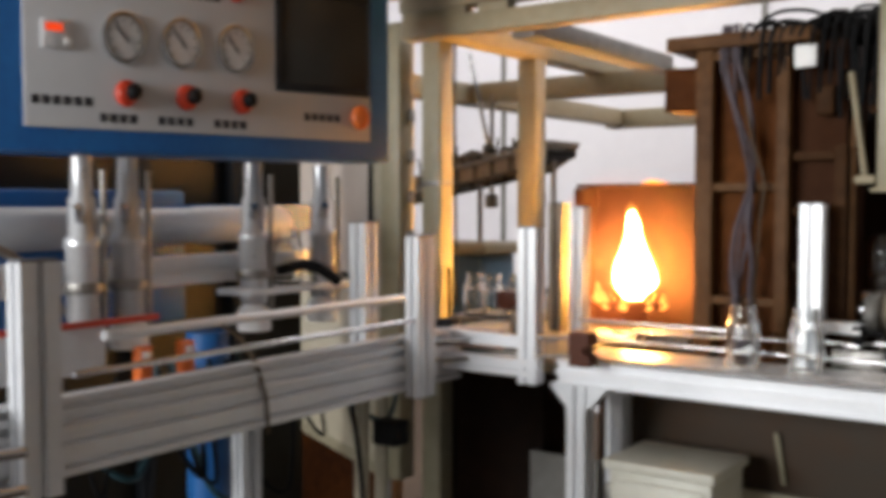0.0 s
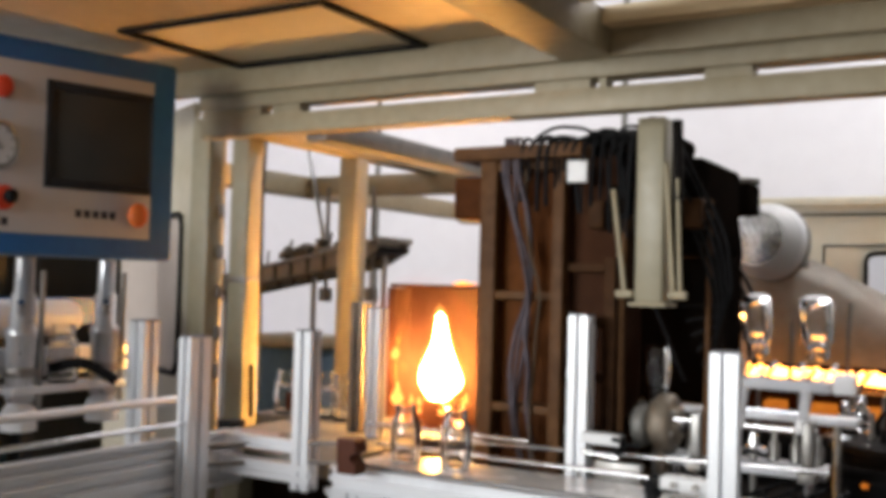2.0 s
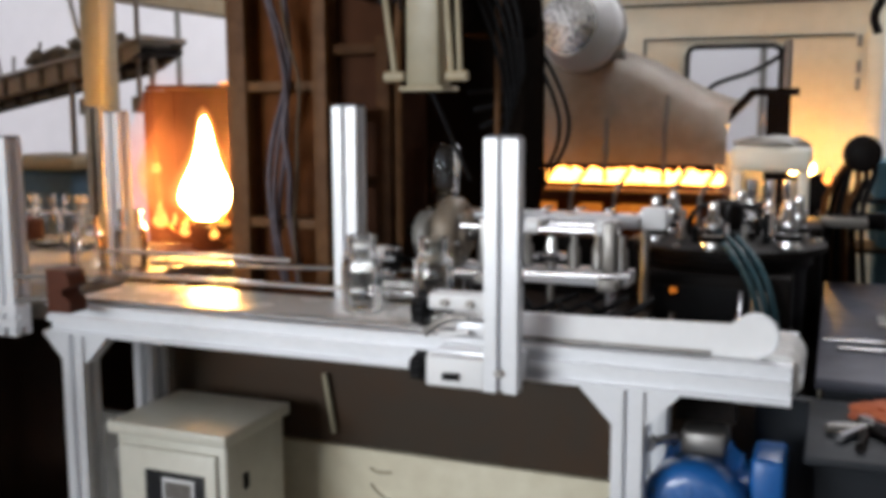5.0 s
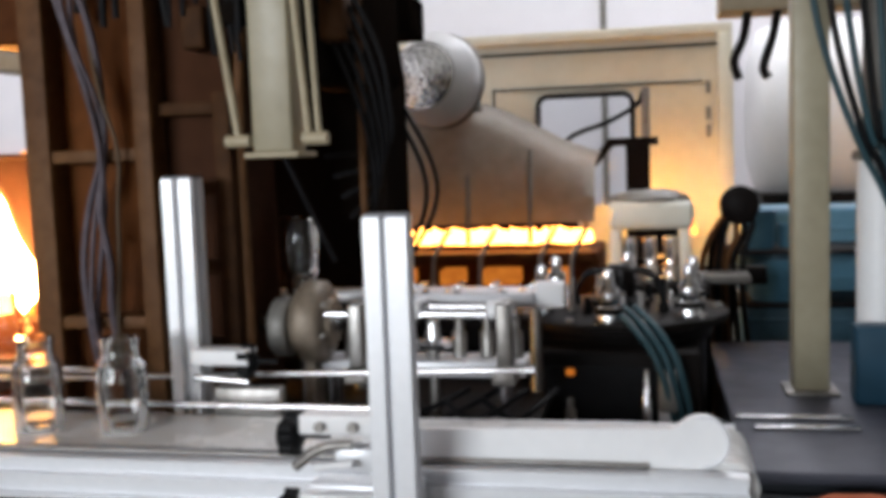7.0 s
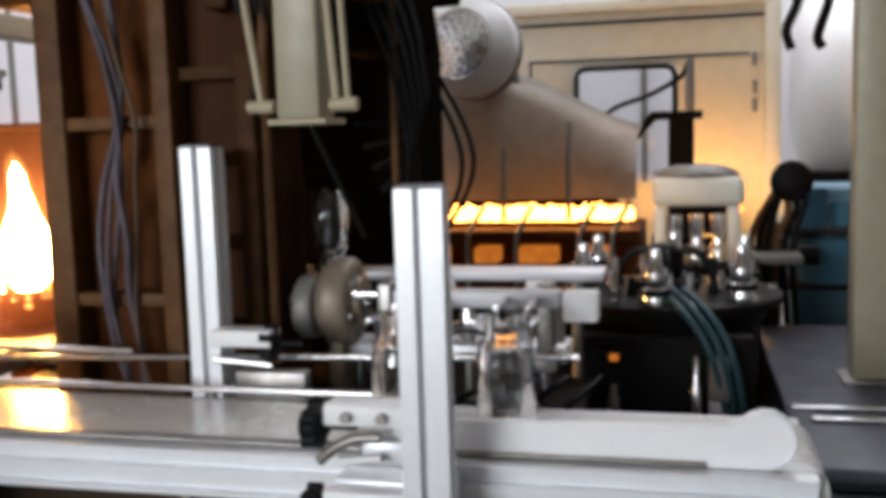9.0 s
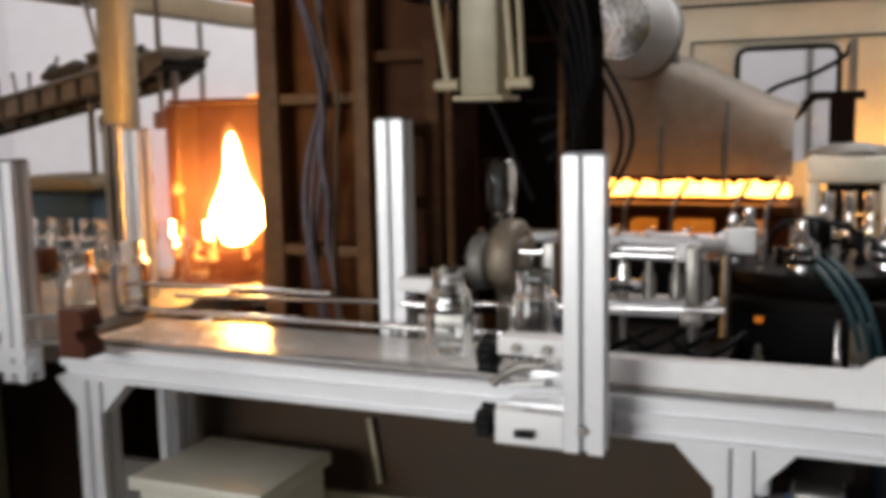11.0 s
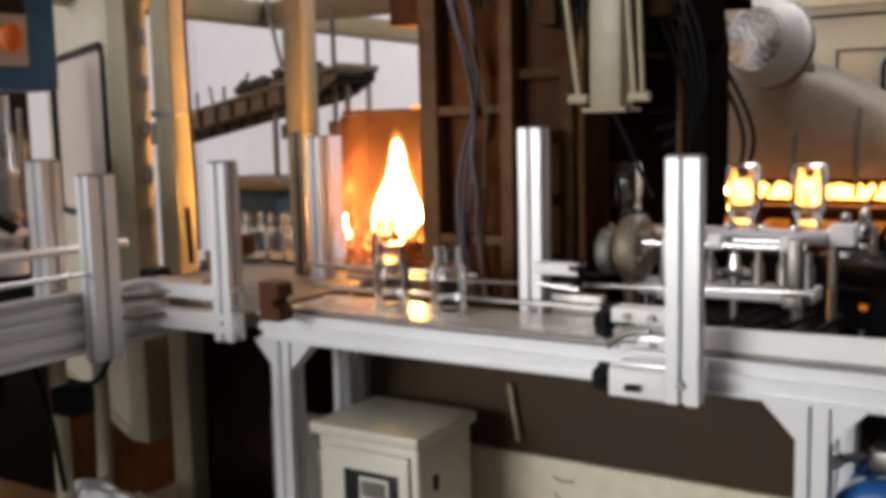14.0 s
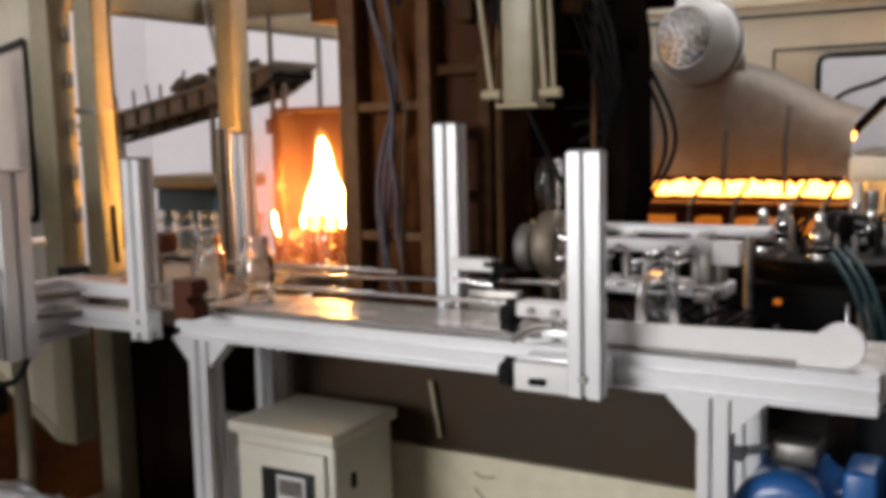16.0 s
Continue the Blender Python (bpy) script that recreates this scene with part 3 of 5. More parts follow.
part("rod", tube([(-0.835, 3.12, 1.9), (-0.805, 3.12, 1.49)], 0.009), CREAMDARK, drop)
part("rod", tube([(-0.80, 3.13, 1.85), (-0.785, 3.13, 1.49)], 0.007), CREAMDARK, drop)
for cx in (-0.965, -0.79):
    part("lug", lathe([(0.014, -0.028), (0.014, 0.028)], (cx, 3.12, 1.478), 10, "x"), CREAMDARK, drop)
part("hose", tube(bend([(-0.87, 3.14, 1.44), (-0.84, 3.16, 1.36), (-0.82, 3.2, 1.28), (-0.8, 3.25, 1.2)]), 0.006), BLACK, drop)
part("dark_cylinder", tube([(-0.81, 3.15, 2.04), (-0.80, 3.14, 1.78)], 0.018, 10), OILBLACK, drop)

# ---- burner, fire shield and fire ----
shield = thing("fire_shield", (-2.2, 4.1, FLOOR), "sooty red-brown fire shield behind the burner", "shield")
part("back_panel", box(-2.46, -1.6, 4.12, 4.2, 0.7, 1.49, 0.006), FIREBRICK, shield)
part("side_panel", box(-2.46, -2.41, 3.98, 4.118, 0.7, 1.47, 0.005), FIREBRICK, shield)
part("top_plate", box(-2.44, -1.6, 3.97, 4.118, 1.472, 1.49, 0.003), FIREBRICK, shield)
part("stand", box(-2.4, -1.7, 4.14, 4.19, FLOOR, 0.7), RUST, shield)
burner = thing("gas_burner", (-2.1, 3.88, 0.862), "black iron ring burner on the cross conveyor", "burner")
part("bowl", lathe([(0.05, 0.0), (0.07, 0.01), (0.05, 0.035), (0.09, 0.06), (0.135, 0.085), (0.135, 0.1), (0.1, 0.095), (0.03, 0.07), (0, 0.07)], (-2.1, 3.88, 0.862), 24), OILBLACK, burner)
for k in range(8):
    a = 2 * math.pi * k / 8
    part("nozzle", tube([(-2.1 + 0.11 * math.cos(a), 3.88 + 0.11 * math.sin(a), 0.95), (-2.1 + 0.105 * math.cos(a), 3.88 + 0.105 * math.sin(a), 0.985)], 0.01, 6), RUST, burner)
part("pipe", tube(bend([(-2.1, 3.88, 0.9), (-2.25, 3.9, 0.9), (-2.36, 3.93, 1.0), (-2.38, 3.94, 1.25)]), 0.014), RUST, burner)


def blaze(scale, c, wobble, seed, n=20, m=22):
    """An uneven pear-shaped tongue of fire on its base point c."""
    bm, rows, r0 = bmesh.new(), [], random.Random(seed)
    ph = [r0.uniform(0, 6.28) for _ in range(4)]
    for i in range(m + 1):
        h = i / m
        rad = (0.088 * math.exp(-((h - 0.24) / 0.3) ** 2) + 0.036) * max(0.0, 1 - h ** 7) ** 0.6 * min(1, 0.55 + 3 * h) + 0.001
        row = []
        for k in range(n):
            a = 2 * math.pi * k / n
            q = rad * (1 + wobble * (math.sin(3 * a + ph[0] + 5 * h) + 0.6 * math.sin(5 * a + ph[1] - 9 * h)))
            sway = 0.02 * math.sin(4 * h + ph[2]) * h
            row.append(bm.verts.new((c[0] + scale * (q * math.cos(a) + sway), c[1] + scale * q * math.sin(a), c[2] + scale * 0.43 * h)))
        rows.append(row)
    for a, b in zip(rows, rows[1:]):
        for k in range(n):
            bm.faces.new((a[k], a[(k + 1) % n], b[(k + 1) % n], b[k]))
    bm.faces.new(rows[0][::-1])
    bm.faces.new(rows[-1])
    return bm


fire = thing("fire", (-2.1, 3.88, 0.96), "tall bright yellow-white gas fire with orange edges", "fire")


def veil(wide, tall, seed):
    """A thin outer shell of the fire, wider than its middle."""
    bm = blaze(1.0, (0, 0, 0), 0.07, 2)
    for v in bm.verts:
        v.co = Vector((-2.1 + v.co.x * wide, 3.87 + v.co.y * min(wide, 1.25), 0.975 - 0.06 * (tall - 0.97) + v.co.z * tall))
    return bm


part("core", veil(0.74, 0.9, 2), FIRECORE, fire, "white-hot middle of the fire")


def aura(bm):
    """Only the hall side of a glow shell; the side by the shield is cut away."""
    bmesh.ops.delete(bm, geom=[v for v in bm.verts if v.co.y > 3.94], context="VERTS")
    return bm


# An uneven ball round the fire that carries imitated lens bloom.
def bloom_shell(rx, rz, zc, seed):
    bm = bmesh.new()
    bmesh.ops.create_icosphere(bm, subdivisions=4, radius=1)
    for v in bm.verts:
        p = v.co * (1 + 0.07 * noise.noise(v.co * 1.6 + Vector((seed, 0, 0))))
        v.co = Vector((-2.09 + p.x * rx, 3.86 + p.y * 0.24, zc + p.z * rz * (1.15 if p.z > 0 else 1.0)))
    return bm


# Orange fire edge; these shells also hold bloom as emission.
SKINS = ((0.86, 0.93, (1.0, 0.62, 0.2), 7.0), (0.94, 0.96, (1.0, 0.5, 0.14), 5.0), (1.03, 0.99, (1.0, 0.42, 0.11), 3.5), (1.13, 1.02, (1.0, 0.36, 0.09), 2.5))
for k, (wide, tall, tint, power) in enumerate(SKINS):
    part("veil", aura(veil(wide, tall, 2)), glow("fire_edge_bloom", tint, power, tuple(c * 0.85 for c in tint), 12, 0.94), fire, "orange fire edge with bloom built into the shell")
# Red halo of bloom put into two emissive shells, no real gas.
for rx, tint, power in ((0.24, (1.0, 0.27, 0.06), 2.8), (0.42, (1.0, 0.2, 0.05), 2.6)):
    part("veil", aura(bloom_shell(rx, rx, 1.15, rx)), gas("bloom_shine", tint, power, (0.01, -0.02, 0.19), rx), fire, "faint red shell that imitates bloom round the fire")
fire_low = thing("low_fire", (-2.1, 3.88, 0.9), "low orange flickers round the burner's rim", "fire")
r0 = random.Random(11)
for k in range(7):
    a = 2 * math.pi * k / 7
    c = (-2.1 + 0.125 * math.cos(a), 3.88 + 0.125 * math.sin(a), 0.93)
    part("flicker", blaze(r0.uniform(0.1, 0.22), c, 0.1, 20 + k, 10, 10), EMBER, fire_low)
fire_left = thing("side_fire", (-2.37, 3.93, 1.2), "small orange side fire on the burner pipe", "fire")
part("tongue", blaze(0.17, (-2.375, 3.93, 1.14), 0.12, 41, 12, 12), EMBER, fire_left)
part("tongue", blaze(0.24, (-2.31, 3.9, 0.94), 0.12, 43, 12, 12), EMBER, fire_left)
lick = blaze(0.3, (0, 0, 0), 0.14, 45, 14, 12)
for v in lick.verts:
    v.co = Vector((-2.09 + v.co.x * 1.6, 4.06 + v.co.y * 0.6, 1.491 + v.co.z * 0.13))
solo("edge_fire", lick, EMBER, (-2.09, 4.06, 1.49), "low orange fire licking over the shield's top", "fire")

# ---- cream steel enclosure ----
frame_ob = thing("steel_gantry", (-2.4, 3.2, FLOOR), "cream-painted steel gantry of square tubes over the line", "gantry")
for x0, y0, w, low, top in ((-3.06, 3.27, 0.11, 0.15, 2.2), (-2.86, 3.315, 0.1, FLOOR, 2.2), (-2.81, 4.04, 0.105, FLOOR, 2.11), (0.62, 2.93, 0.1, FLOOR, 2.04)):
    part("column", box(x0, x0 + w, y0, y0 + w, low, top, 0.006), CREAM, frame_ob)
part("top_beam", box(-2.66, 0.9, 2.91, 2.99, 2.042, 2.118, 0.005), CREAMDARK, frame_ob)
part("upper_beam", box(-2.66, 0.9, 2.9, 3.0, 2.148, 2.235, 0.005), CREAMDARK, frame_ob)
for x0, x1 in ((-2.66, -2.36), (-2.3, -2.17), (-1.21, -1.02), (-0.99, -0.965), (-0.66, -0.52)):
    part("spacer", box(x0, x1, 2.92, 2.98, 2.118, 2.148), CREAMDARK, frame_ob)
for hz in (1.05, 1.22, 1.4, 1.58, 1.76):
    part("slot_plate", box(-2.946, -2.93, 3.33, 3.36, hz, hz + 0.06, 0.004), DULL, frame_ob)
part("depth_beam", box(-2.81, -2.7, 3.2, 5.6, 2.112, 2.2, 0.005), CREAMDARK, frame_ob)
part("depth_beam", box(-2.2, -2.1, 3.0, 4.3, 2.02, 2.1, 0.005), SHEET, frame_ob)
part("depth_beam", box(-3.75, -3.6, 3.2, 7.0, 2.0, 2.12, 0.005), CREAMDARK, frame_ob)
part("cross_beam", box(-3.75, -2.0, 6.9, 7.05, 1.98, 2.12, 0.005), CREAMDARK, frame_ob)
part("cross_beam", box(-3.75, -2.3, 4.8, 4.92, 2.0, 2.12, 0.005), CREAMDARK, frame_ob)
for px, py, pz in ((-3.45, 4.8, 1.4), (-3.12, 4.8, 1.41)):
    pd = part("pipe_drop", tube([(px, py, 2.05), (px, py, pz)], 0.013), DULL, frame_ob)
    part("foot_block", box(px - 0.03, px + 0.03, py - 0.03, py + 0.03, pz - 0.03, pz + 0.05, 0.006), SHEET, pd)
part("pipe_drop", tube([(-3.6, 4.78, 2.3), (-3.47, 4.79, 1.75)], 0.014), STEEL, frame_ob)
part("gas_pipe", tube(bend([(-2.74, 3.4, 2.1), (-2.715, 3.36, 1.85), (-2.71, 3.36, 1.5), (-2.72, 3.38, 1.2), (-2.72, 3.38, 0.95)]), 0.006), BLACK, frame_ob)
part("clip", box(-2.87, -2.75, 3.305, 3.425, 1.475, 1.5, 0.004), DULL, frame_ob)
part("dark_rod", tube([(-2.73, 3.34, 1.12), (-2.725, 3.34, 0.9)], 0.009, 8), OILBLACK, frame_ob)

# Roof creams with the fire's golden light put into their colour.
ROOFCREAM = mat("firelit_cream", (0.8, 0.62, 0.37), 0.42, 0, (0.64, 0.48, 0.27), 9, 0.06)
ROOFPALE = mat("firelit_pale_sheet", (0.9, 0.8, 0.58), 0.4, 0, (0.82, 0.72, 0.5), 10, 0.05)
roof = thing("roof_panel", (-1.9, 2.4, 2.3), "cream sheet roof with a framed window", "roof", kind="structure")
rb = bmesh.new()
for q in ((-3.4, -2.42, 1.2, 2.9), (-1.58, -1.1, 1.2, 2.9), (-2.42, -1.58, 1.2, 2.27), (-2.42, -1.58, 2.86, 2.9)):
    box(q[0], q[1], q[2], q[3], 2.3, 2.33, bm=rb)
part("sheet", rb, ROOFCREAM, roof)
win = part("roof_window", box(-2.42, -1.58, 2.27, 2.86, 2.306, 2.32), ROOFPALE, roof, "roof window, a sheet coloured pale for fire light")
for q in ((-2.42, -1.58, 2.27, 2.295), (-2.42, -1.58, 2.835, 2.86), (-2.42, -2.395, 2.295, 2.835), (-1.605, -1.58, 2.295, 2.835)):
    part("gasket", box(*q, 2.285, 2.3, 0.004), BLACK, roof)
part("fascia", box(-3.4, 0.9, 2.86, 2.9, 2.2, 2.3, 0.004), CREAMDARK, roof)
part("roof_beam", box(-1.1, -0.93, 1.2, 2.86, 2.2, 2.33, 0.005), CREAMDARK, roof)
part("sheet", box(-0.93, 0.9, 1.2, 2.62, 2.3, 2.33), ROOFCREAM, roof)
part("sheet", box(-0.93, 0.9, 2.78, 2.9, 2.28, 2.33), ROOFCREAM, roof)

side = thing("enclosure_door", (-3.03, 3.3, 0.0), "open cream enclosure door with a black-edged window", "door", kind="structure")
HINGE, LEAF = Vector((-3.07, 3.31, 0)), Vector((-0.898, 0.439, 0))
LEAF_OUT = Vector((-0.439, -0.898, 0))


def on_leaf(bm):
    """From distance along the open leaf, depth and height to the plan."""
    for v in bm.verts:
        v.co = HINGE + LEAF * v.co.x + LEAF_OUT * v.co.y + Vector((0, 0, v.co.z))
    return bm


sb = bmesh.new()
for x0, x1, z0, z1 in ((0.0, 0.1, 0.15, 2.28), (1.13, 1.32, 0.15, 2.28), (0.1, 1.13, 0.15, 1.05), (0.1, 1.13, 1.78, 2.28)):
    box(x0, x1, -0.015, 0.015, z0, z1, bm=sb)
part("sheet", on_leaf(sb), DOORCREAM, side)
part("pane", on_leaf(box(0.1, 1.13, -0.006, 0.004, 1.05, 1.78)), HAZYPANE, side, "hazy pinkish window pane")
ring = [(0.1, 0.02, 1.1), (0.1, 0.02, 1.73), (0.12, 0.02, 1.765), (0.16, 0.02, 1.78), (1.07, 0.02, 1.78), (1.11, 0.02, 1.765), (1.13, 0.02, 1.73), (1.13, 0.02, 1.1), (1.11, 0.02, 1.065), (1.07, 0.02, 1.05), (0.16, 0.02, 1.05), (0.12, 0.02, 1.065), (0.1, 0.02, 1.1)]
part("gasket", on_leaf(tube(ring, 0.015, 6)), BLACK, side, "black rubber window edge")
part("edge_flange", on_leaf(box(0.0, 1.32, 0.016, 0.03, 0.15, 0.2, 0.003)), CREAM, side)
for hz in (0.3, 1.2, 2.0):
    part("hinge", on_leaf(lathe([(0.018, 0), (0.018, 0.12)], (-0.005, 0.0, hz), 10)), DULL, side)

# Brown sheet added to fill the darkness below the open door.
low = thing("brown_backing", (-4.8, 3.8, FLOOR), "added rust-brown backing sheet for the dark area under the door", "wall", kind="structure")
part("sheet", box(-4.85, -4.8, 2.2, 5.5, FLOOR, 0.5), RUST, low)
part("post", box(-4.85, -4.75, 5.5, 5.6, FLOOR, 0.6, 0.004), RUSTFRAME, low)

# ---- control panel ----
panel = thing("control_panel", (-2.35, 1.7, 1.54), "blue-edged control panel with gauges, buttons and a screen", "control panel")
part("case", box(-2.55, -2.3, 0.95, 2.362, 1.54, 2.135, 0.01), BLUE, panel, "blue painted steel case")
part("face", box(-2.3, -2.291, 1.055, 2.268, 1.6, 2.07, 0.003), PANELGREY, panel, "light grey panel face")
part("hanger", box(-2.52, -2.48, 1.2, 1.28, 2.135, 2.183), CREAMDARK, panel)
scr = part("screen", box(-2.291, -2.284, 1.9, 2.252, 1.755, 2.005, 0.003), SCREEN, panel, "dark touch screen")
for q in ((1.875, 1.9, 1.73, 2.03), (2.252, 2.262, 1.73, 2.03), (1.9, 2.252, 1.73, 1.755), (1.9, 2.252, 2.005, 2.03)):
    part("rim", box(-2.291, -2.278, *q, 0.003), SCREENRIM, scr)
for gy in (1.347, 1.532, 1.72):
    g = part("gauge", lathe([(0.066, 0.0), (0.066, 0.02), (0.058, 0.022), (0.056, 0.014), (0, 0.014)], (-2.291, gy, 1.832), 28, "x"), STEEL, panel, "round pressure gauge")
    part("dial", lathe([(0.054, 0.0), (0.054, 0.003), (0, 0.003)], (-2.276, gy, 1.832), 24, "x"), DIAL, g)
    for k in range(9):
        a = math.radians(225 - 33.75 * k)
        part("mark", tube([(-2.2725, gy + 0.04 * math.cos(a), 1.832 + 0.04 * math.sin(a)), (-2.2725, gy + 0.049 * math.cos(a), 1.832 + 0.049 * math.sin(a))], 0.0022, 4), INK, g)
    part("needle", tube([(-2.272, gy + 0.012, 1.82), (-2.272, gy - 0.026, 1.862)], 0.003, 5), INK, g)
for by in (1.353, 1.55, 1.745):
    b = part("button", lathe([(0.03, 0), (0.034, 0.004), (0.034, 0.022), (0.026, 0.028), (0, 0.028)], (-2.291, by, 1.692), 20, "x"), RED, panel, "red push button")
    part("cap", lathe([(0.02, 0), (0.02, 0.03), (0.012, 0.036), (0, 0.036)], (-2.266, by + 0.012, 1.695), 16, "x"), BLACK, b)
part("button", lathe([(0.03, 0), (0.03, 0.02), (0.02, 0.026), (0, 0.026)], (-2.291, 1.73, 1.99), 20, "x"), RED, panel, "red push button")
es = part("stop_button", lathe([(0.02, 0), (0.02, 0.018), (0.036, 0.022), (0.036, 0.036), (0.028, 0.044), (0, 0.046)], (-2.291, 2.205, 1.668), 20, "x"), ORANGE, panel, "orange-red stop button")
counter = part("counter", box(-2.291, -2.28, 1.105, 1.195, 1.79, 1.86, 0.004), DIAL, panel, "small grey counter")
part("digits", box(-2.2795, -2.278, 1.115, 1.165, 1.83, 1.85), DISPLAY, counter, "glowing red digits")
part("key", box(-2.28, -2.275, 1.17, 1.19, 1.8, 1.815, 0.002), WHITE, counter)
for y0, n, z in ((1.075, 6, 1.655), (1.275, 4, 1.618), (1.46, 4, 1.618), (1.65, 4, 1.618), (1.99, 5, 1.652), (1.56, 4, 1.955)):
    for k in range(n):
        part("lettering_bar", box(-2.2912, -2.2895, y0 + 0.031 * k, y0 + 0.031 * k + 0.022, z, z + 0.022), INK, panel)

# the panel stands a little turned, its stop button at the pivot
panel.matrix_world = (Matrix.Translation(place(-2.47, 2.44, 1.697)) @ pose(0, 0, 0, 0, 0, -15) @ Matrix.Diagonal((1.0, 0.96, 1.16, 1.0))
                      @ Matrix.Translation(place(-2.35, 1.7, 1.54) - place(-2.291, 2.225, 1.668)))
OLIVE = mat("dark_olive_panel", (0.035, 0.032, 0.024), 0.5, 0, (0.02, 0.019, 0.015), 8, 0.1, spec=0.2)
# ---- press station behind the side conveyor ----
press = thing("press_station", (-2.75, 1.9, FLOOR), "row of pneumatic cylinders on an aluminium rack", "machine")
PUSHED.add(press)
part("back_plate", box(-3.3, -3.26, 0.4, 3.0, FLOOR, 1.75), OLIVE, press, "dark olive back panel")
for y0 in (0.9, 1.5, 2.1, 2.55):
    part("panel_post", box(-3.258, -3.2, y0, y0 + 0.06, FLOOR, 1.75, 0.005), SLATE, press)
part("lower_rail", extrude(slotted(-2.75, -2.68, 1.15, 1.24, 1, 1), "y", 0.4, 2.6), ALU, press)
part("upper_rail", extrude(slotted(-3.0, -2.93, 1.3, 1.4, 1, 1), "y", 0.4, 2.75), BLUE, press)
part("big_tube", lathe([(0.06, 0), (0.066, 0.01), (0.066, 0.4), (0.06, 0.41), (0.06, 0.8), (0.066, 0.81), (0.066, 1.2), (0.05, 1.23)], (-2.9, 1.3, 1.33), 28, "y"), PANELGREY, press, "grey enamelled horizontal tube")
part("blue_column", lathe([(0.07, 0), (0.07, 1.9)], (-2.75, 2.02, FLOOR), 20), BLUE, press, "blue round column")
part("blue_cabinet", box(-3.2, -2.95, 1.3, 2.1, 1.0, 1.45, 0.01), BLUE, press)
CYLINDER = mat("brushed_cylinder_steel", (0.72, 0.73, 0.76), 0.3, 0.6, (0.55, 0.54, 0.55), 25, 0.05)
for cy in (1.45, 1.6, 2.09, 2.42):
    c = part("cylinder", lathe([(0.042, 0.0), (0.046, 0.01), (0.046, 0.2), (0.05, 0.205), (0.05, 0.23), (0.038, 0.24), (0.038, 0.34), (0.03, 0.35), (0.03, 0.46)], (-2.6, cy, 1.08), 20), CYLINDER, press, "bright pneumatic cylinder")
    part("collar", lathe([(0.052, 0), (0.056, 0.015), (0.052, 0.03)], (-2.6, cy, 1.16), 18), DULL, c)
    part("foot", lathe([(0.055, 0), (0.055, 0.06), (0.035, 0.09)], (-2.6, cy, 0.99), 18), WHITE, c)
    part("tie_rod", tube([(-2.56, cy + 0.04, 1.06), (-2.56, cy + 0.04, 1.5)], 0.009, 6), DULL, c)
    part("fitting", tube([(-2.57, cy - 0.03, 1.36), (-2.53, cy - 0.06, 1.4)], 0.012, 6), STEEL, c)
rp_ = random.Random(21)
for k in range(9):
    y0 = 1.25 + 0.13 * k + rp_.uniform(-0.05, 0.05)
    sag, run = rp_.uniform(0.1, 0.34), rp_.uniform(0.15, 0.5)
    xo = -2.62 + rp_.uniform(-0.15, 0.1)
    pts = [(xo, y0, 0.9), (xo + 0.08, y0 + run * 0.2, 0.86 - sag), (xo + 0.12, y0 + run * 0.5, 0.78 - sag), (xo + 0.06, y0 + run * 0.8, 0.84 - sag * 0.7), (xo, y0 + run, 0.9)]
    part("hose", tube(bend(pts), rp_.uniform(0.005, 0.011), 8), (BLACK, BLACK, BLUEHOSE)[k % 3], press, "dark air hose")
part("hose", tube(bend([(-2.5, 1.0, 1.35), (-2.45, 1.15, 1.28), (-2.48, 1.25, 1.2), (-2.55, 1.35, 1.12)]), 0.012), DULL, press)
part("black_arm", tube(bend([(-2.6, 2.2, 1.18), (-2.5, 2.25, 1.2), (-2.46, 2.35, 1.14)]), 0.018), BLACK, press)

stool = thing("wooden_pallet", (-3.1, 2.5, FLOOR), "orange-brown wooden crate on the floor", "crate")
CRATE = mat("crate_wood", (0.42, 0.2, 0.07), 0.6, 0, (0.3, 0.12, 0.04), 20, 0.3)
for k in range(4):
    part("board", box(-3.4, -2.85, 2.15 + 0.16 * k, 2.29 + 0.16 * k, FLOOR + 1.0, FLOOR + 1.04, 0.006), CRATE, stool)
for q in ((-3.38, 2.16), (-2.92, 2.16), (-3.38, 2.7), (-2.92, 2.7)):
    part("leg", box(q[0], q[0] + 0.05, q[1], q[1] + 0.05, FLOOR, FLOOR + 1.0), CRATE, stool)
rack = thing("tube_stand", (-2.75, 2.9, FLOOR), "cream bent-tube stand on the floor", "stand")
part("tube", tube(bend([(-2.62, 2.62, 0.75), (-2.62, 2.62, 0.2), (-2.63, 2.66, 0.06), (-2.68, 2.75, 0.03), (-2.73, 2.84, 0.06), (-2.74, 2.88, 0.2), (-2.74, 2.88, 0.8)]), 0.028, 10), DOORCREAM, rack)
for q in ((-2.62, 2.62), (-2.74, 2.88)):
    part("tube", tube([(*q, 0.1), (*q, FLOOR)], 0.02), DOORCREAM, rack)
part("cable", tube(bend([(-2.6, 2.5, 0.75), (-2.58, 2.55, 0.5), (-2.6, 2.6, 0.25), (-2.7, 2.7, 0.1)]), 0.01), BLACK, rack)

# ---- white bag ----
bag_bm = bmesh.new()
bmesh.ops.create_icosphere(bag_bm, subdivisions=5, radius=1)
for v in bag_bm.verts:
    p = v.co.copy()
    n1 = noise.noise(p * 1.7) * 0.12 - abs(noise.noise(p * 3.4)) * 0.12 - abs(noise.noise(p * 8.0)) * 0.1 + noise.noise(p * 18) * 0.02 + 0.07
    p = p * (1 + n1)
    v.co = Vector((-2.57 + p.x * 0.42, 2.74 + p.y * 0.24, -0.36 + max(p.z, -0.95) * 0.56))
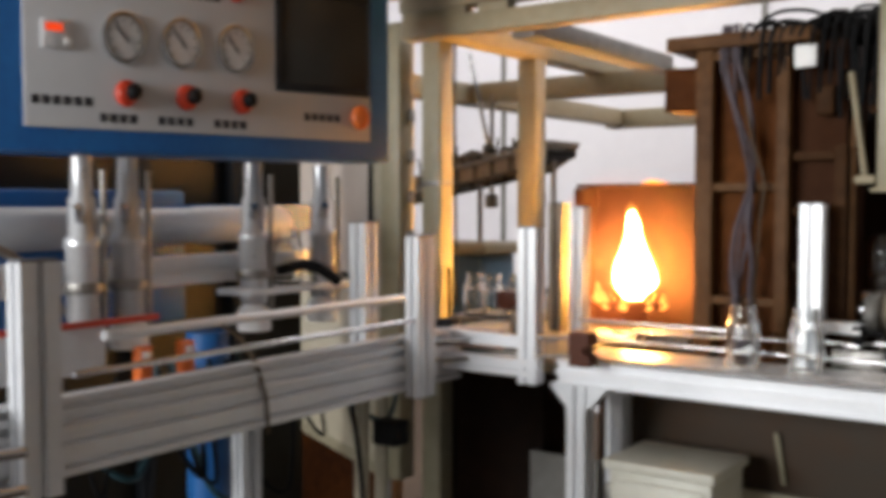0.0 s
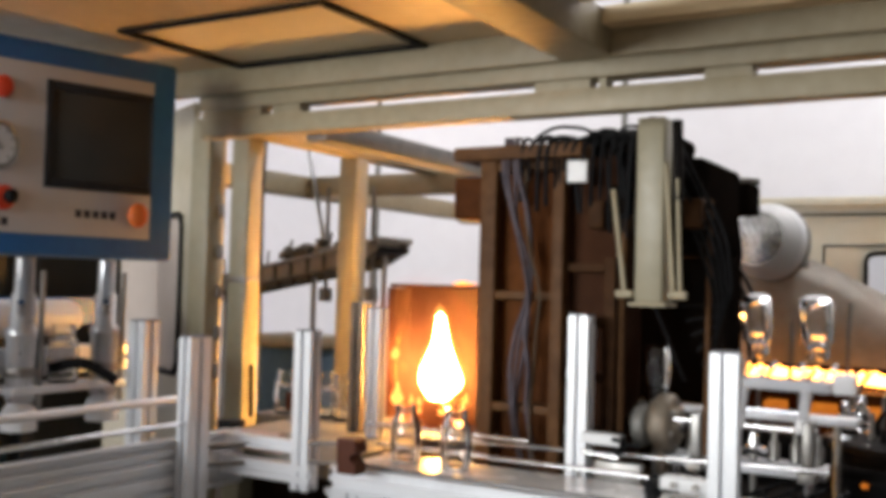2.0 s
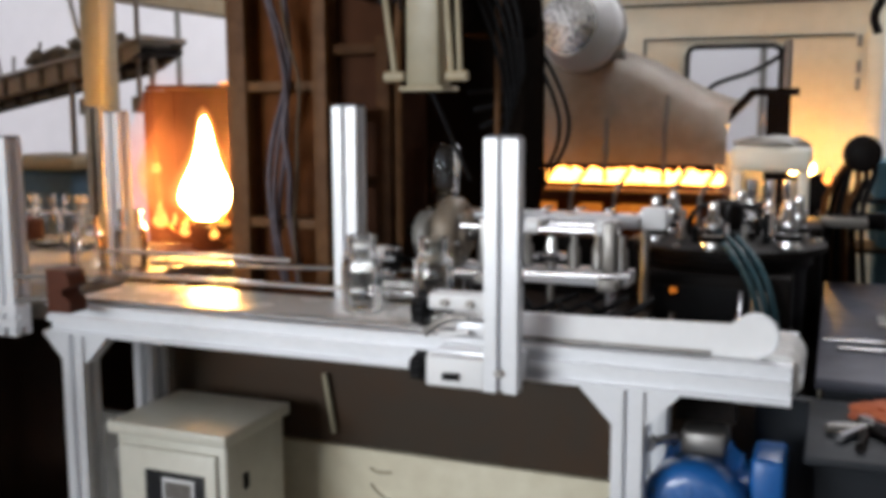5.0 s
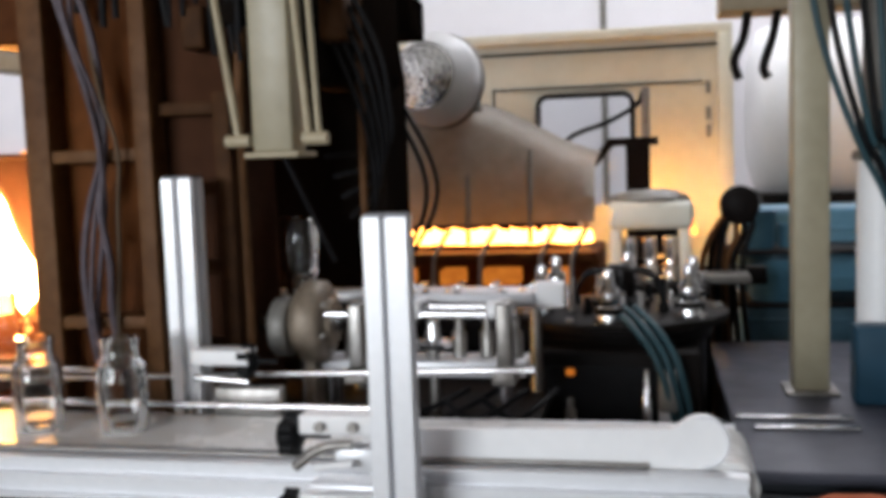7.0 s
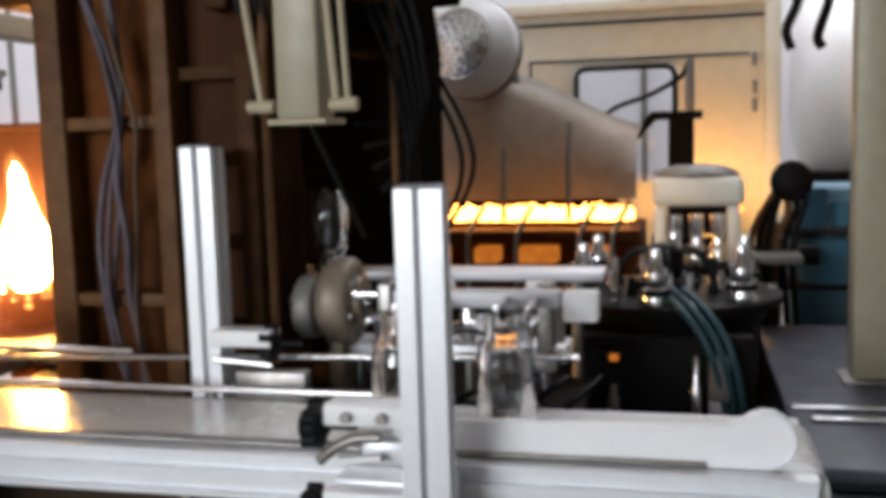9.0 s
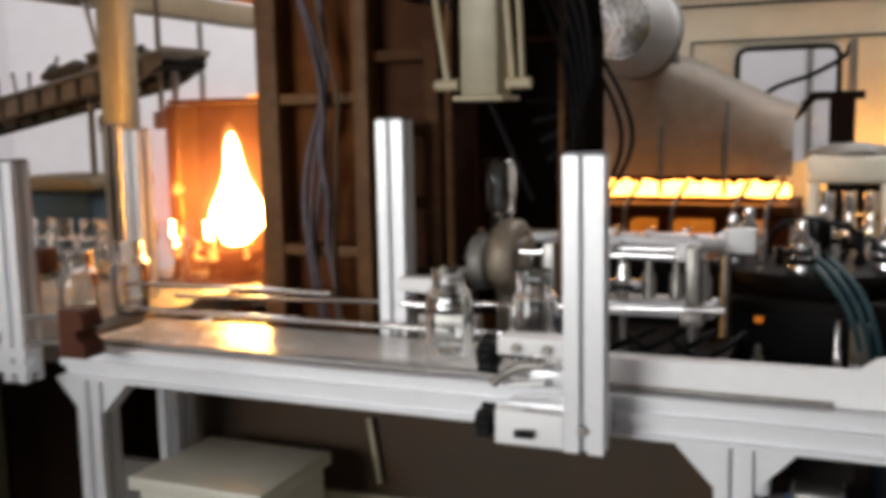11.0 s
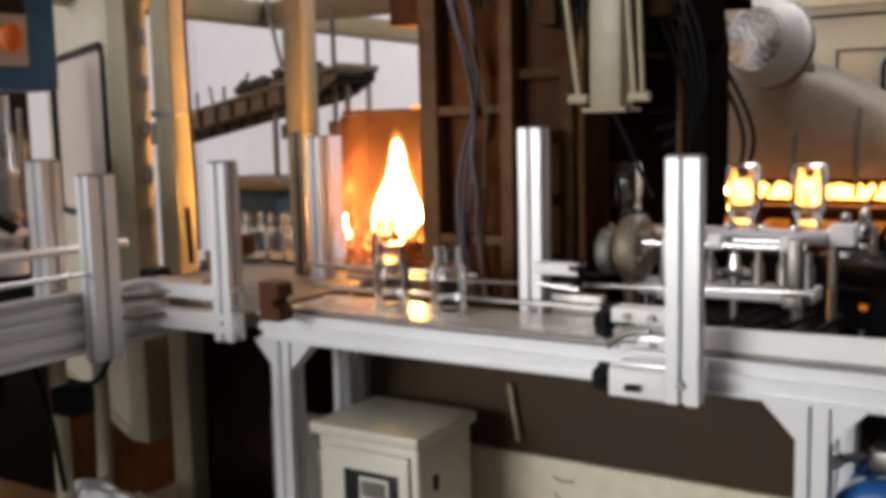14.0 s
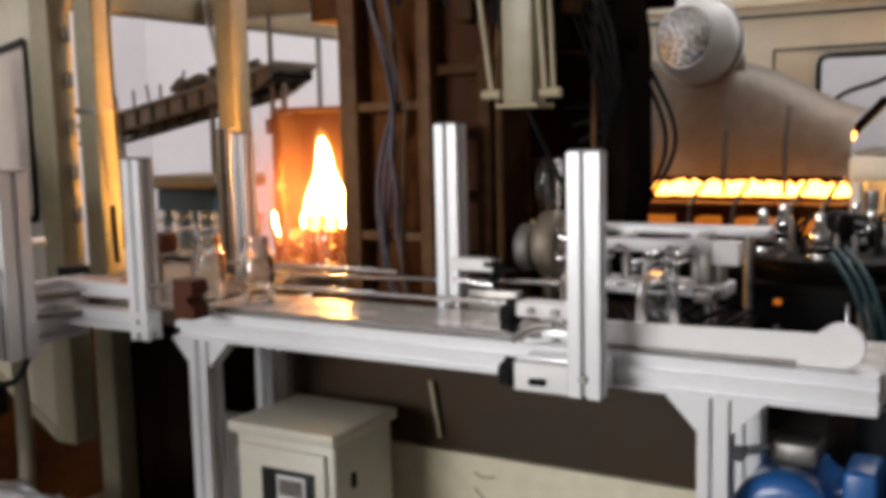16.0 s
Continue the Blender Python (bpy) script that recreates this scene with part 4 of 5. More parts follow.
solo("bag", bag_bm, BAGCLOTH, (-2.55, 2.74, FLOOR), "crumpled white woven plastic bag standing on the floor", "bag")

# ---- base under the conveyor ----
base = thing("plinth_cabinet", (-0.9, 3.35, FLOOR), "machine base with cream lower panels and a dark band", "cabinet")
part("lower_panel", box(-1.46, -0.03, 3.28, 3.32, FLOOR, 0.375, 0.003), PANELCREAM, base, "scuffed cream sheet panel")
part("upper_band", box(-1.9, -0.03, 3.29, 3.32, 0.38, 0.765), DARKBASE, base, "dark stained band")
part("table_top", box(-1.9, -0.36, 3.22, 3.9, 0.766, 0.79), OILBLACK, base)
part("slate_panel", box(-0.03, 1.6, 3.3, 3.34, FLOOR, 0.655), SLATE, base, "dark slate-grey panel")
part("grey_panel", box(-2.255, -1.95, 3.24, 3.27, FLOOR, 0.4), SHEET, base)
part("rod", tube([(-1.275, 3.27, 0.6), (-1.245, 3.27, 0.42)], 0.008), CREAM, base)
part("cable", tube(bend([(-1.2, 3.262, -0.4), (-0.9, 3.262, 0.02), (-0.78, 3.262, 0.15), (-0.6, 3.262, 0.22), (-0.4, 3.262, 0.33), (-0.3, 3.262, 0.42)]), 0.0055), CABLE, base, "brown cable along the panel")
SCUFF = mat("scuff_marks", (0.28, 0.22, 0.14), 0.7)
for pts in ([(-1.13, 3.279, 0.27), (-1.08, 3.279, 0.23), (-0.99, 3.279, 0.21), (-0.9, 3.279, 0.2), (-0.87, 3.279, 0.235)], [(-1.13, 3.279, 0.32), (-1.1, 3.279, 0.31), (-1.06, 3.279, 0.315)],
            [(-1.16, 3.279, 0.17), (-1.165, 3.279, 0.1)], [(-0.95, 3.279, 0.19), (-0.9, 3.279, 0.18), (-0.87, 3.279, 0.21)]):
    part("scuff", tube(bend(pts), 0.004, 5), SCUFF, base)
# Added black sheet that keeps this gap dark against the lehr's light.
part("dark_backing", box(-1.0, -0.42, 3.905, 3.92, 0.5, 0.97), OILBLACK, base)
cab = thing("dark_cabinet", (-2.55, 3.6, FLOOR), "brown-black sheet-metal cabinet under the line", "cabinet")
part("body", box(-2.84, -2.3, 3.43, 3.82, FLOOR, 0.7, 0.006), BROWNBLACK, cab)
part("edge", box(-2.846, -2.836, 3.42, 3.43, FLOOR, 0.7), DULL, cab)

ebox = thing("electrical_box", (-1.53, 3.0, FLOOR), "cream electrical box with a label and a latch", "cabinet")
part("body", box(-1.71, -1.35, 2.85, 3.15, FLOOR + 0.1, 0.5, 0.008), BOXPAINT, ebox)
part("lid", box(-1.725, -1.335, 2.825, 3.165, 0.5, 0.535, 0.006), BOXPAINT, ebox)
part("plinth", box(-1.7, -1.36, 2.87, 3.13, FLOOR, FLOOR + 0.1), BLACK, ebox)
door = part("door", box(-1.69, -1.375, 2.835, 2.85, -0.4, 0.47, 0.006), BOXPAINT, ebox)
part("window", box(-1.604, -1.41, 2.829, 2.836, 0.215, 0.41, 0.003), SCREENRIM, door, "black-edged label window")
part("label", box(-1.543, -1.442, 2.826, 2.83, 0.23, 0.394), WHITE, door, "white printed label")
part("label_band", box(-1.536, -1.449, 2.824, 2.827, 0.335, 0.385), DULL, door)
for k in range(6):
    part("lettering_bar", box(-1.535, -1.535 + 0.045 + 0.04 * ((k * 7) % 3) / 2, 2.8245, 2.827, 0.318 - 0.014 * k, 0.323 - 0.014 * k), DULL, door)
lat = part("latch", lathe([(0.025, 0), (0.025, -0.015), (0.012, -0.03), (0, -0.03)], (-1.62, 2.835, 0.15), 14, "y"), STEEL, door, "steel latch")
part("lever", box(-1.64, -1.595, 2.803, 2.812, 0.145, 0.165, 0.003), STEEL, lat)
for hz in (0.38, 0.16):
    part("hinge", box(-1.735, -1.71, 2.86, 2.9, hz, hz + 0.06, 0.004), DULL, ebox)
part("side_slot", box(-1.351, -1.343, 2.93, 2.95, 0.35, 0.395, 0.002), BLACK, ebox)
for k in range(3):
    part("vent", box(-1.72, -1.708, 2.9, 2.99, 0.36 - 0.04 * k, 0.375 - 0.04 * k), DULL, ebox)

motor = thing("electric_motor", (-0.135, 3.05, 0.46), "blue three-phase electric motor hung under the conveyor", "motor")
part("fan_cover", lathe([(0.0, 0.0), (0.085, 0.0), (0.115, 0.01), (0.126, 0.03), (0.126, 0.09), (0.12, 0.1)], (-0.135, 2.9, 0.46), 32, "y"), MOTORBLUE, motor)
part("body", lathe([(0.11, 0.0), (0.11, 0.2), (0.06, 0.22)], (-0.135, 2.995, 0.46), 32, "y"), MOTORBLUE, motor)
for k in range(18):
    a = 2 * math.pi * k / 18
    u, w = math.cos(a), math.sin(a)
    part("fin", tube([(-0.135 + 0.117 * u, 3.0, 0.46 + 0.117 * w), (-0.135 + 0.117 * u, 3.18, 0.46 + 0.117 * w)], 0.005, 4), MOTORBLUE, motor)
part("grille_hub", lathe([(0.0, -0.007), (0.036, -0.007), (0.042, -0.002), (0.042, 0.002)], (-0.135, 2.9, 0.46), 24, "y"), BLUE, motor)
for k in range(20):
    a = 2 * math.pi * k / 20
    u, w = math.cos(a), math.sin(a)
    part("grille_slot", tube([(-0.135 + 0.05 * u, 2.9, 0.46 + 0.05 * w), (-0.135 + 0.08 * u, 2.9, 0.46 + 0.08 * w)], 0.0022, 4), BLUE, motor)
jb = part("junction_box", box(-0.015, 0.06, 2.96, 3.12, 0.4, 0.6, 0.012), MOTORBLUE, motor)
part("arm", box(-0.05, -0.012, 3.0, 3.08, 0.45, 0.53, 0.01), MOTORBLUE, motor)
part("terminal_box", box(-0.18, -0.075, 3.01, 3.13, 0.575, 0.635, 0.012), DULL, motor, "grey terminal box")
part("bracket", box(-0.2, -0.06, 3.06, 3.12, 0.645, 0.775), OILBLACK, motor)
part("nut", lathe([(0.02, 0), (0.02, 0.03)], (-0.25, 2.98, 0.6), 6, "y"), STEEL, motor)
part("nut_bar", tube([(-0.25, 3.0, 0.6), (-0.19, 3.03, 0.61)], 0.012), STEEL, motor)

# ---- transfer station with the swinging arm ----
station = thing("transfer_station", (-0.65, 3.45, 0.79), "steel transfer station with a flywheel and shaft", "machine")
part("plate", box(-0.92, -0.39, 3.4, 3.52, 0.898, 0.935, 0.003), ALU, station, "light aluminium base plate")
for q in ((-0.89, 3.44), (-0.45, 3.44), (-0.89, 3.5), (-0.45, 3.5)):
    part("leg", tube([(*q, 0.79), (*q, 0.905)], 0.014), STEEL, station)
for x0, m in ((-0.8, DULL), (-0.445, DULL)):
    part("bearing_block", box(x0, x0 + 0.035, 3.315, 3.39, 0.935, 1.09, 0.006), m, station)
    part("bearing_foot", box(x0 - 0.01, x0 + 0.045, 3.3, 3.405, 0.9, 0.935, 0.004), m, station)
part("shaft", tube([(-0.9, 3.35, 1.06), (-0.40, 3.35, 1.06)], 0.011, 10), STEEL, station)
wheel = part("flywheel", lathe([(0.02, 0), (0.07, 0.0), (0.078, 0.006), (0.098, 0.02), (0.102, 0.03), (0.102, 0.07), (0.09, 0.082), (0.06, 0.084), (0.055, 0.1), (0.03, 0.1)], (-0.955, 3.40, 1.035), 32, "x"), WORN, station, "worn grey-brown flywheel")
part("brake_disc", lathe([(0.02, 0), (0.068, 0.0), (0.074, 0.006), (0.074, 0.04), (0.068, 0.046), (0.03, 0.046)], (-1.015, 3.41, 1.02), 28, "x"), SHEET, wheel, "dark grey brake disc")
part("hub", lathe([(0.026, 0), (0.026, 0.2)], (-1.045, 3.40, 1.035), 14, "x"), STEEL, wheel)
for k in range(6):
    a = 2 * math.pi * (k + 0.3) / 6
    part("bolt", lathe([(0.008, 0), (0.008, 0.008), (0, 0.008)], (-0.871, 3.40 + 0.075 * math.cos(a), 1.035 + 0.075 * math.sin(a)), 6, "x"), DULL, wheel)
part("wheel_stand", box(-0.93, -0.9, 3.36, 3.44, 0.79, 0.97, 0.005), WORN, station)
part("feed_track", box(-1.52, -0.33, 3.66, 3.78, 1.045, 1.068, 0.003), ALU, station, "aluminium feed track for glasses")
for x0 in (-1.45, -0.9, -0.4):
    part("track_leg", tube([(x0, 3.72, 0.79), (x0, 3.72, 1.055)], 0.015), DULL, station)
for k in range(7):
    x0 = -0.84 + 0.07 * k
    part("piston", lathe([(0.018, 0), (0.018, 0.06), (0.01, 0.07), (0.01, 0.1)], (x0, 3.47, 0.935), 10), DULL, station)
part("disc", lathe([(0.05, 0), (0.055, 0.012), (0.02, 0.02), (0.015, 0.06)], (-0.62, 3.44, 0.965), 20), STEEL, station)
part("stem", tube([(-0.62, 3.44, 0.79), (-0.62, 3.44, 0.97)], 0.012), DULL, station)
for k in range(4):
    part("hose", tube(bend([(-0.75 + 0.09 * k, 3.3, 0.87), (-0.7 + 0.1 * k, 3.27, 0.83), (-0.6 + 0.08 * k, 3.28, 0.85), (-0.52 + 0.07 * k, 3.36, 0.88)]), 0.008, 6), BLACK, station)

PIVOT = (-0.55, 3.35, 1.07)
REACH = 0.15
arm = thing("swing_loader", PIVOT, "white swinging loader with two pairs of gripper fingers", "loader")
for x0 in (-0.65, -0.45):
    part("lever", box(x0 - 0.016, x0 + 0.016, 3.335, 3.495, 1.058, 1.082, 0.004), PANELGREY, arm)
    part("lever_eye", lathe([(0.022, -0.018), (0.022, 0.018)], (x0, 3.35, 1.07), 14, "x"), WHITE, arm)
part("link", tube([(-0.65, 3.40, 1.07), (-0.45, 3.40, 1.07)], 0.009), STEEL, arm)
ORIGIN[arm] = (PIVOT[0], PIVOT[1] + REACH, PIVOT[2])
gripper = part("gripper", box(-0.72, -0.375, 3.475, 3.525, 1.055, 1.09, 0.004), PANELGREY, arm, "light grey gripper plate")
gripper.location = (0, REACH * K, 0)
for x0 in (-0.65, -0.45):
    for s in (-0.03, 0.03):
        part("finger", box(x0 + s - 0.006, x0 + s + 0.006, 3.525, 3.65, 1.066, 1.082, 0.003), STEEL, gripper)
        part("finger_tip", box(x0 + s * 1.75 - 0.008, x0 + s * 1.75 + 0.008, 3.64, 3.74, 1.082, 1.09, 0.002), STEEL, gripper)
part("end_block", box(-0.37, -0.3, 3.475, 3.53, 1.055, 1.115, 0.005), WHITE, gripper, "white end block")
for x0 in (-0.65, -0.57, -0.45):
    part("bolt", lathe([(0.008, 0), (0.008, 0.004)], (x0, 3.5, 1.09), 8), INK, gripper)

# ---- turntable machine ----
turn = thing("turntable_machine", (-0.19, 4.05, 0.5), "oily black turntable machine with steel heads", "machine")
part("drum", lathe([(0.25, 0.0), (0.25, 0.38), (0.27, 0.4), (0.27, 0.43), (0.31, 0.44), (0.31, 0.465), (0.06, 0.47)], (-0.19, 4.05, 0.5), 40), OILBLACK, turn)
part("front_box", box(-0.42, 0.03, 3.72, 4.0, 0.5, 0.9, 0.01), OILBLACK, turn)
# Flat black plate that imitates the darkness of an open interior.
part("dark_cavity_plate", box(-0.37, -0.03, 3.712, 3.722, 0.56, 0.86), BLACK, turn)
part("stand", box(-0.4, 0.02, 3.75, 4.3, FLOOR, 0.5), OILBLACK, turn)
part("red_lamp", box(-0.32, -0.298, 3.7, 3.712, 0.838, 0.855, 0.003), HOTBLOCK, turn, "glowing orange sight hole")
for k in range(6):
    a = 2 * math.pi * (k + 0.42) / 6
    c = (-0.19 + 0.24 * math.cos(a), 4.05 + 0.24 * math.sin(a), 0.965)
    hd = part("head", lathe([(0.035, 0), (0.035, 0.03), (0.022, 0.045), (0.03, 0.06), (0.03, 0.09), (0.016, 0.1), (0.016, 0.14), (0, 0.145)], c, 16), STEEL, turn, "bright steel spindle head")
    part("collar", lathe([(0.042, 0), (0.042, 0.014)], (c[0], c[1], 0.99), 14), OILBLACK, hd)
part("centre_hub", lathe([(0.09, 0), (0.09, 0.03), (0.05, 0.04), (0.05, 0.11), (0.03, 0.13), (0, 0.13)], (-0.19, 4.05, 0.965), 24), OILBLACK, turn)
rt = random.Random(31)
for k in range(12):
    a = 2 * math.pi * (k + rt.uniform(-0.2, 0.2)) / 12
    c = (-0.19 + 0.15 * math.cos(a), 4.05 + 0.15 * math.sin(a))
    part("fitting", lathe([(0.014, 0), (0.014, 0.02), (0.009, 0.03), (0.009, 0.05 + 0.05 * rt.random()), (0, 0.055)], (*c, 0.965), 8), (STEEL, DULL, BLACK)[k % 3], turn)
    if k % 2:
        part("hose", tube(bend([(*c, 1.0), (c[0] * 0.7 - 0.057, c[1] * 0.7 + 1.215, 1.07), (-0.19, 4.05, 1.08)]), 0.006, 6), BLACK, turn)
for k in range(3):
    part("hose", tube(bend([(-0.2 + 0.03 * k, 3.85, 1.0), (-0.14 + 0.03 * k, 3.72, 0.96), (-0.08 + 0.025 * k, 3.66, 0.88), (-0.04 + 0.02 * k, 3.68, 0.72), (-0.03, 3.7, 0.6)]), 0.009, 7), BLUEHOSE, turn, "blue-green air hose")
for k, (cx, z0, z1, r, m) in enumerate(((-0.31, 0.7, 0.78, 0.016, DULL), (-0.11, 0.66, 0.86, 0.014, STEEL), (-0.06, 0.68, 0.8, 0.02, PANELGREY), (-0.2, 0.62, 0.7, 0.022, DULL), (-0.26, 0.62, 0.67, 0.014, STEEL))):
    part("cylinder", lathe([(r * 0.7, 0), (r, 0.008), (r, (z1 - z0) * 0.6), (r * 0.6, (z1 - z0) * 0.65), (r * 0.6, z1 - z0)], (cx, 3.69, z0), 10), m, turn)
part("drum_edge", lathe([(0.305, 0), (0.314, 0.004), (0.314, 0.02), (0.305, 0.024)], (-0.19, 4.05, 0.942), 40), OILBLACK, turn)
for k in range(9):
    a = 2 * math.pi * (k + 0.1) / 9
    part("rim_bolt", lathe([(0.012, 0), (0.012, 0.012), (0, 0.014)], (-0.19 + 0.285 * math.cos(a), 4.05 + 0.285 * math.sin(a), 0.965), 6), DULL, turn)
part("plate", box(-0.08, -0.03, 3.66, 3.7, 0.75, 0.86, 0.01), SHEET, turn)

cap = thing("capped_head", (-0.1, 4.75, 0.9), "white capped burner head on two legs", "machine")
part("hood", box(-0.245, 0.05, 4.62, 4.86, 1.155, 1.25, 0.02), BOXPAINT, cap)
crumple = bmesh.new()
bmesh.ops.create_icosphere(crumple, subdivisions=3, radius=1)
for v in crumple.verts:
    p = v.co * (1 + 0.25 * noise.noise(v.co * 3))
    v.co = Vector((-0.098 + p.x * 0.14, 4.74 + p.y * 0.11, 1.255 + p.z * 0.035))
part("foil", crumple, SHEET, cap, "crumpled metal foil on top")
for x0 in (-0.24, 0.0):
    part("leg", box(x0, x0 + 0.04, 4.66, 4.8, 0.5, 1.155, 0.005), BOXPAINT, cap)
for x0 in (-0.17, -0.1, -0.03):
    part("spindle", lathe([(0.03, 0), (0.03, 0.05), (0.018, 0.07), (0.026, 0.1), (0.026, 0.16)], (x0, 4.72, 0.96), 14), STEEL, cap)
part("base", box(-0.3, 0.1, 4.55, 4.95, 0.5, 0.96, 0.01), OILBLACK, cap)
part("stand", box(-0.25, 0.05, 4.6, 4.9, FLOOR, 0.5), OILBLACK, cap)
kn = thing("valve_cluster", (0.22, 5.0, 0.9), "black valve wheel with rusty pipes", "valve")
part("wheel", lathe([(0.0, 0), (0.06, 0.0), (0.075, 0.02), (0.06, 0.05), (0, 0.05)], (0.23, 4.95, 1.215), 18, "y"), OILBLACK, kn)
for k in range(6):
    part("pipe", tube(bend([(0.08 + 0.04 * k, 5.05, 0.5), (0.09 + 0.03 * k, 5.03, 0.95), (0.13 + 0.03 * k, 5.0, 1.1 + 0.03 * (k % 3)), (0.2, 4.98, 1.215)]), 0.012, 7), (RUSTFRAME, OILBLACK, BLACK)[k % 3], kn)
part("stand", box(0.12, 0.19, 5.07, 5.14, FLOOR, 1.1, 0.01), RUSTFRAME, kn)
part("manifold", box(0.06, 0.34, 5.06, 5.13, 0.9, 0.97, 0.01), OILBLACK, kn)
part("tray", box(0.08, 0.26, 4.85, 5.06, 0.93, 0.96, 0.004), SHEET, kn)

# ---- lehr with its row of fires, hood and duct ----
lehr = thing("lehr", (-0.75, 5.5, FLOOR), "furnace lehr with a long row of fires under a sheet hood", "furnace")
part("body", box(-1.9, -0.32, 5.35, 6.0, FLOOR, 1.0, 0.01), RUST, lehr)
part("sill", box(-1.9, -0.32, 5.2, 5.35, 0.98, 1.02, 0.004), RUST, lehr)
part("back_wall", box(-1.9, -0.45, 5.9, 6.0, 1.0, 1.4), FIREBRICK, lehr)
for k, (x0, x1) in enumerate(((-1.27, -1.1), (-0.98, -0.88), (-0.8, -0.64), (-0.52, -0.43))):
    part("hot_block", box(x0, x1, 5.18, 5.3, 0.89, 0.955, 0.008), HOTBLOCK, lehr, "orange-hot firebrick")
r1 = random.Random(5)
fr = thing("row_of_fires", (-0.9, 5.42, 1.02), "row of small yellow fires along the furnace slot", "fire", kind="stuff")
fb = bmesh.new()
x = -1.85
while x < -0.36:
    hgt, w = r1.uniform(0.05, 0.075), r1.uniform(0.014, 0.026)
    lathe([(w * 0.8, 0), (w, hgt * 0.35), (w * 0.85, hgt * 0.65), (w * 0.4, hgt * 0.92), (0.0, hgt)], (x, 5.42 + r1.uniform(-0.04, 0.04), 1.045), 7, bm=fb)
    x += r1.uniform(0.006, 0.018)
part("tongues", fb, LEHRFIRE, fr)
rb_fire = thing("rear_fire", (0.0, 6.6, 1.0), "yellow fire behind the capped head", "fire")
part("tongue", blaze(0.28, (-0.09, 6.62, 1.03), 0.1, 61, 14, 14), REARFIRE, rb_fire)
part("tongue", blaze(0.28, (-0.01, 6.6, 1.03), 0.1, 62, 12, 12), REARFIRE, rb_fire)
part("tongue", blaze(0.2, (0.1, 6.0, 1.02), 0.1, 64, 12, 12), EMBER, rb_fire)
part("burner_pipe", box(-0.12, 0.1, 6.55, 6.68, FLOOR, 1.03), OILBLACK, rb_fire)
up_fire = thing("hood_fire", (-0.4, 5.55, 1.25), "thin upright yellow fire at the hood's end", "fire")
part("tongue", blaze(0.3, (-0.385, 5.6, 1.28), 0.1, 63, 12, 12), LEHRFIRE, up_fire)
part("pipe", tube([(-0.385, 5.6, 1.0), (-0.385, 5.6, 1.285)], 0.014), DULL, up_fire)
hood = bmesh.new()
cols = []
for i in range(25):
    u = i / 24
    x = -1.75 + 1.42 * u
    top = 1.7 - 0.33 / (1 + math.exp(-(x + 0.62) * 7)) - 0.02
    row = []
    for j in range(9):
        w = j / 8
        row.append(hood.verts.new((x, 5.3 + 0.14 * w ** 2 + 0.02 * math.sin(9 * u), 1.14 + (top - 1.14) * w)))
    row.append(hood.verts.new((x, 5.9, top + 0.05)))
    cols.append(row)
for a, b in zip(cols, cols[1:]):
    for j in range(9):
        hood.faces.new((a[j], a[j + 1], b[j + 1], b[j]))
bmesh.ops.solidify(hood, geom=hood.faces[:], thickness=0.012)
HOODGREY = mat("pale_hood_sheet", (0.36, 0.335, 0.29), 0.5, 0.2, (0.22, 0.2, 0.165), 10, 0.1)
part("hood", hood, HOODGREY, lehr, "curved grey sheet-metal hood")
for x0 in (-1.22, -0.87, -0.6):
    part("hood_strap", tube([(x0, 5.28, 1.06), (x0, 5.285, 1.16), (x0, 5.3, 1.3), (x0, 5.37, 1.45)], 0.012, 6), SHEET, lehr)
for x0 in (-1.3, -1.0, -0.8, -0.55, -0.42):
    part("gas_pipe", tube(bend([(x0, 5.17, 0.5), (x0, 5.16, 0.95), (x0 + 0.02, 5.17, 1.04), (x0 + 0.06, 5.22, 1.12)]), 0.011, 6), DULL, lehr)

DENTED = mat("dented_bright_steel", (0.86, 0.86, 0.86), 0.16, 1.0, scale=30, bump=0.6, spread=0.2)
duct = thing("vent_duct", (-0.9, 5.0, 1.75), "white round vent duct with a perforated silver face", "duct")
dm = pose(0, 0, 0, -5, 0, -13)


def ducted(bm):
    for v in bm.verts:
        q = dm @ v.co
        v.co = Vector((-0.955 + q.x, 5.05 + q.y, 1.75 + q.z))
    return bm


part("shell", ducted(lathe([(0.13, -0.075), (0.134, -0.085), (0.141, -0.082), (0.17, -0.012), (0.183, 0.0), (0.19, 0.012), (0.19, 0.07), (0.176, 0.08), (0.15, 0.2)], (0, 0, 0), 40, "y")), WHITE, duct)
face = ducted(lathe([(0.0, -0.092), (0.06, -0.089), (0.132, -0.08), (0.134, -0.06)], (0, 0, 0), 32, "y"))
fp = part("face", face, DENTED, duct, "perforated bright steel face")
part("edge_band", ducted(lathe([(0.19, 0.07), (0.196, 0.072), (0.196, 0.09), (0.18, 0.094)], (0, 0, 0), 40, "y")), DULL, duct)
part("elbow", tube(bend([(-0.93, 5.2, 1.75), (-0.92, 5.38, 1.74), (-0.92, 5.5, 1.66), (-0.92, 5.55, 1.55)]), 0.09, 12), SHEET, duct, "bent pipe into the hood")
rd = random.Random(12)
hb = bmesh.new()
for ringno in range(1, 7):
    rad, a = 0.0195 * ringno, rd.random()
    end = a + 2 * math.pi - 0.2
    while a < end:
        span = rd.uniform(0.014, 0.03) / rad
        pts = [(rad * math.cos(a + span * k / 3), -0.0905 + 0.6 * rad * rad, rad * math.sin(a + span * k / 3)) for k in range(4)]
        tube(pts, rd.uniform(0.0022, 0.0042), 5, bm=hb)
        a += span + rd.uniform(0.012, 0.02) / rad
part("perforation", ducted(hb), INK, fp, "dark curved slots")
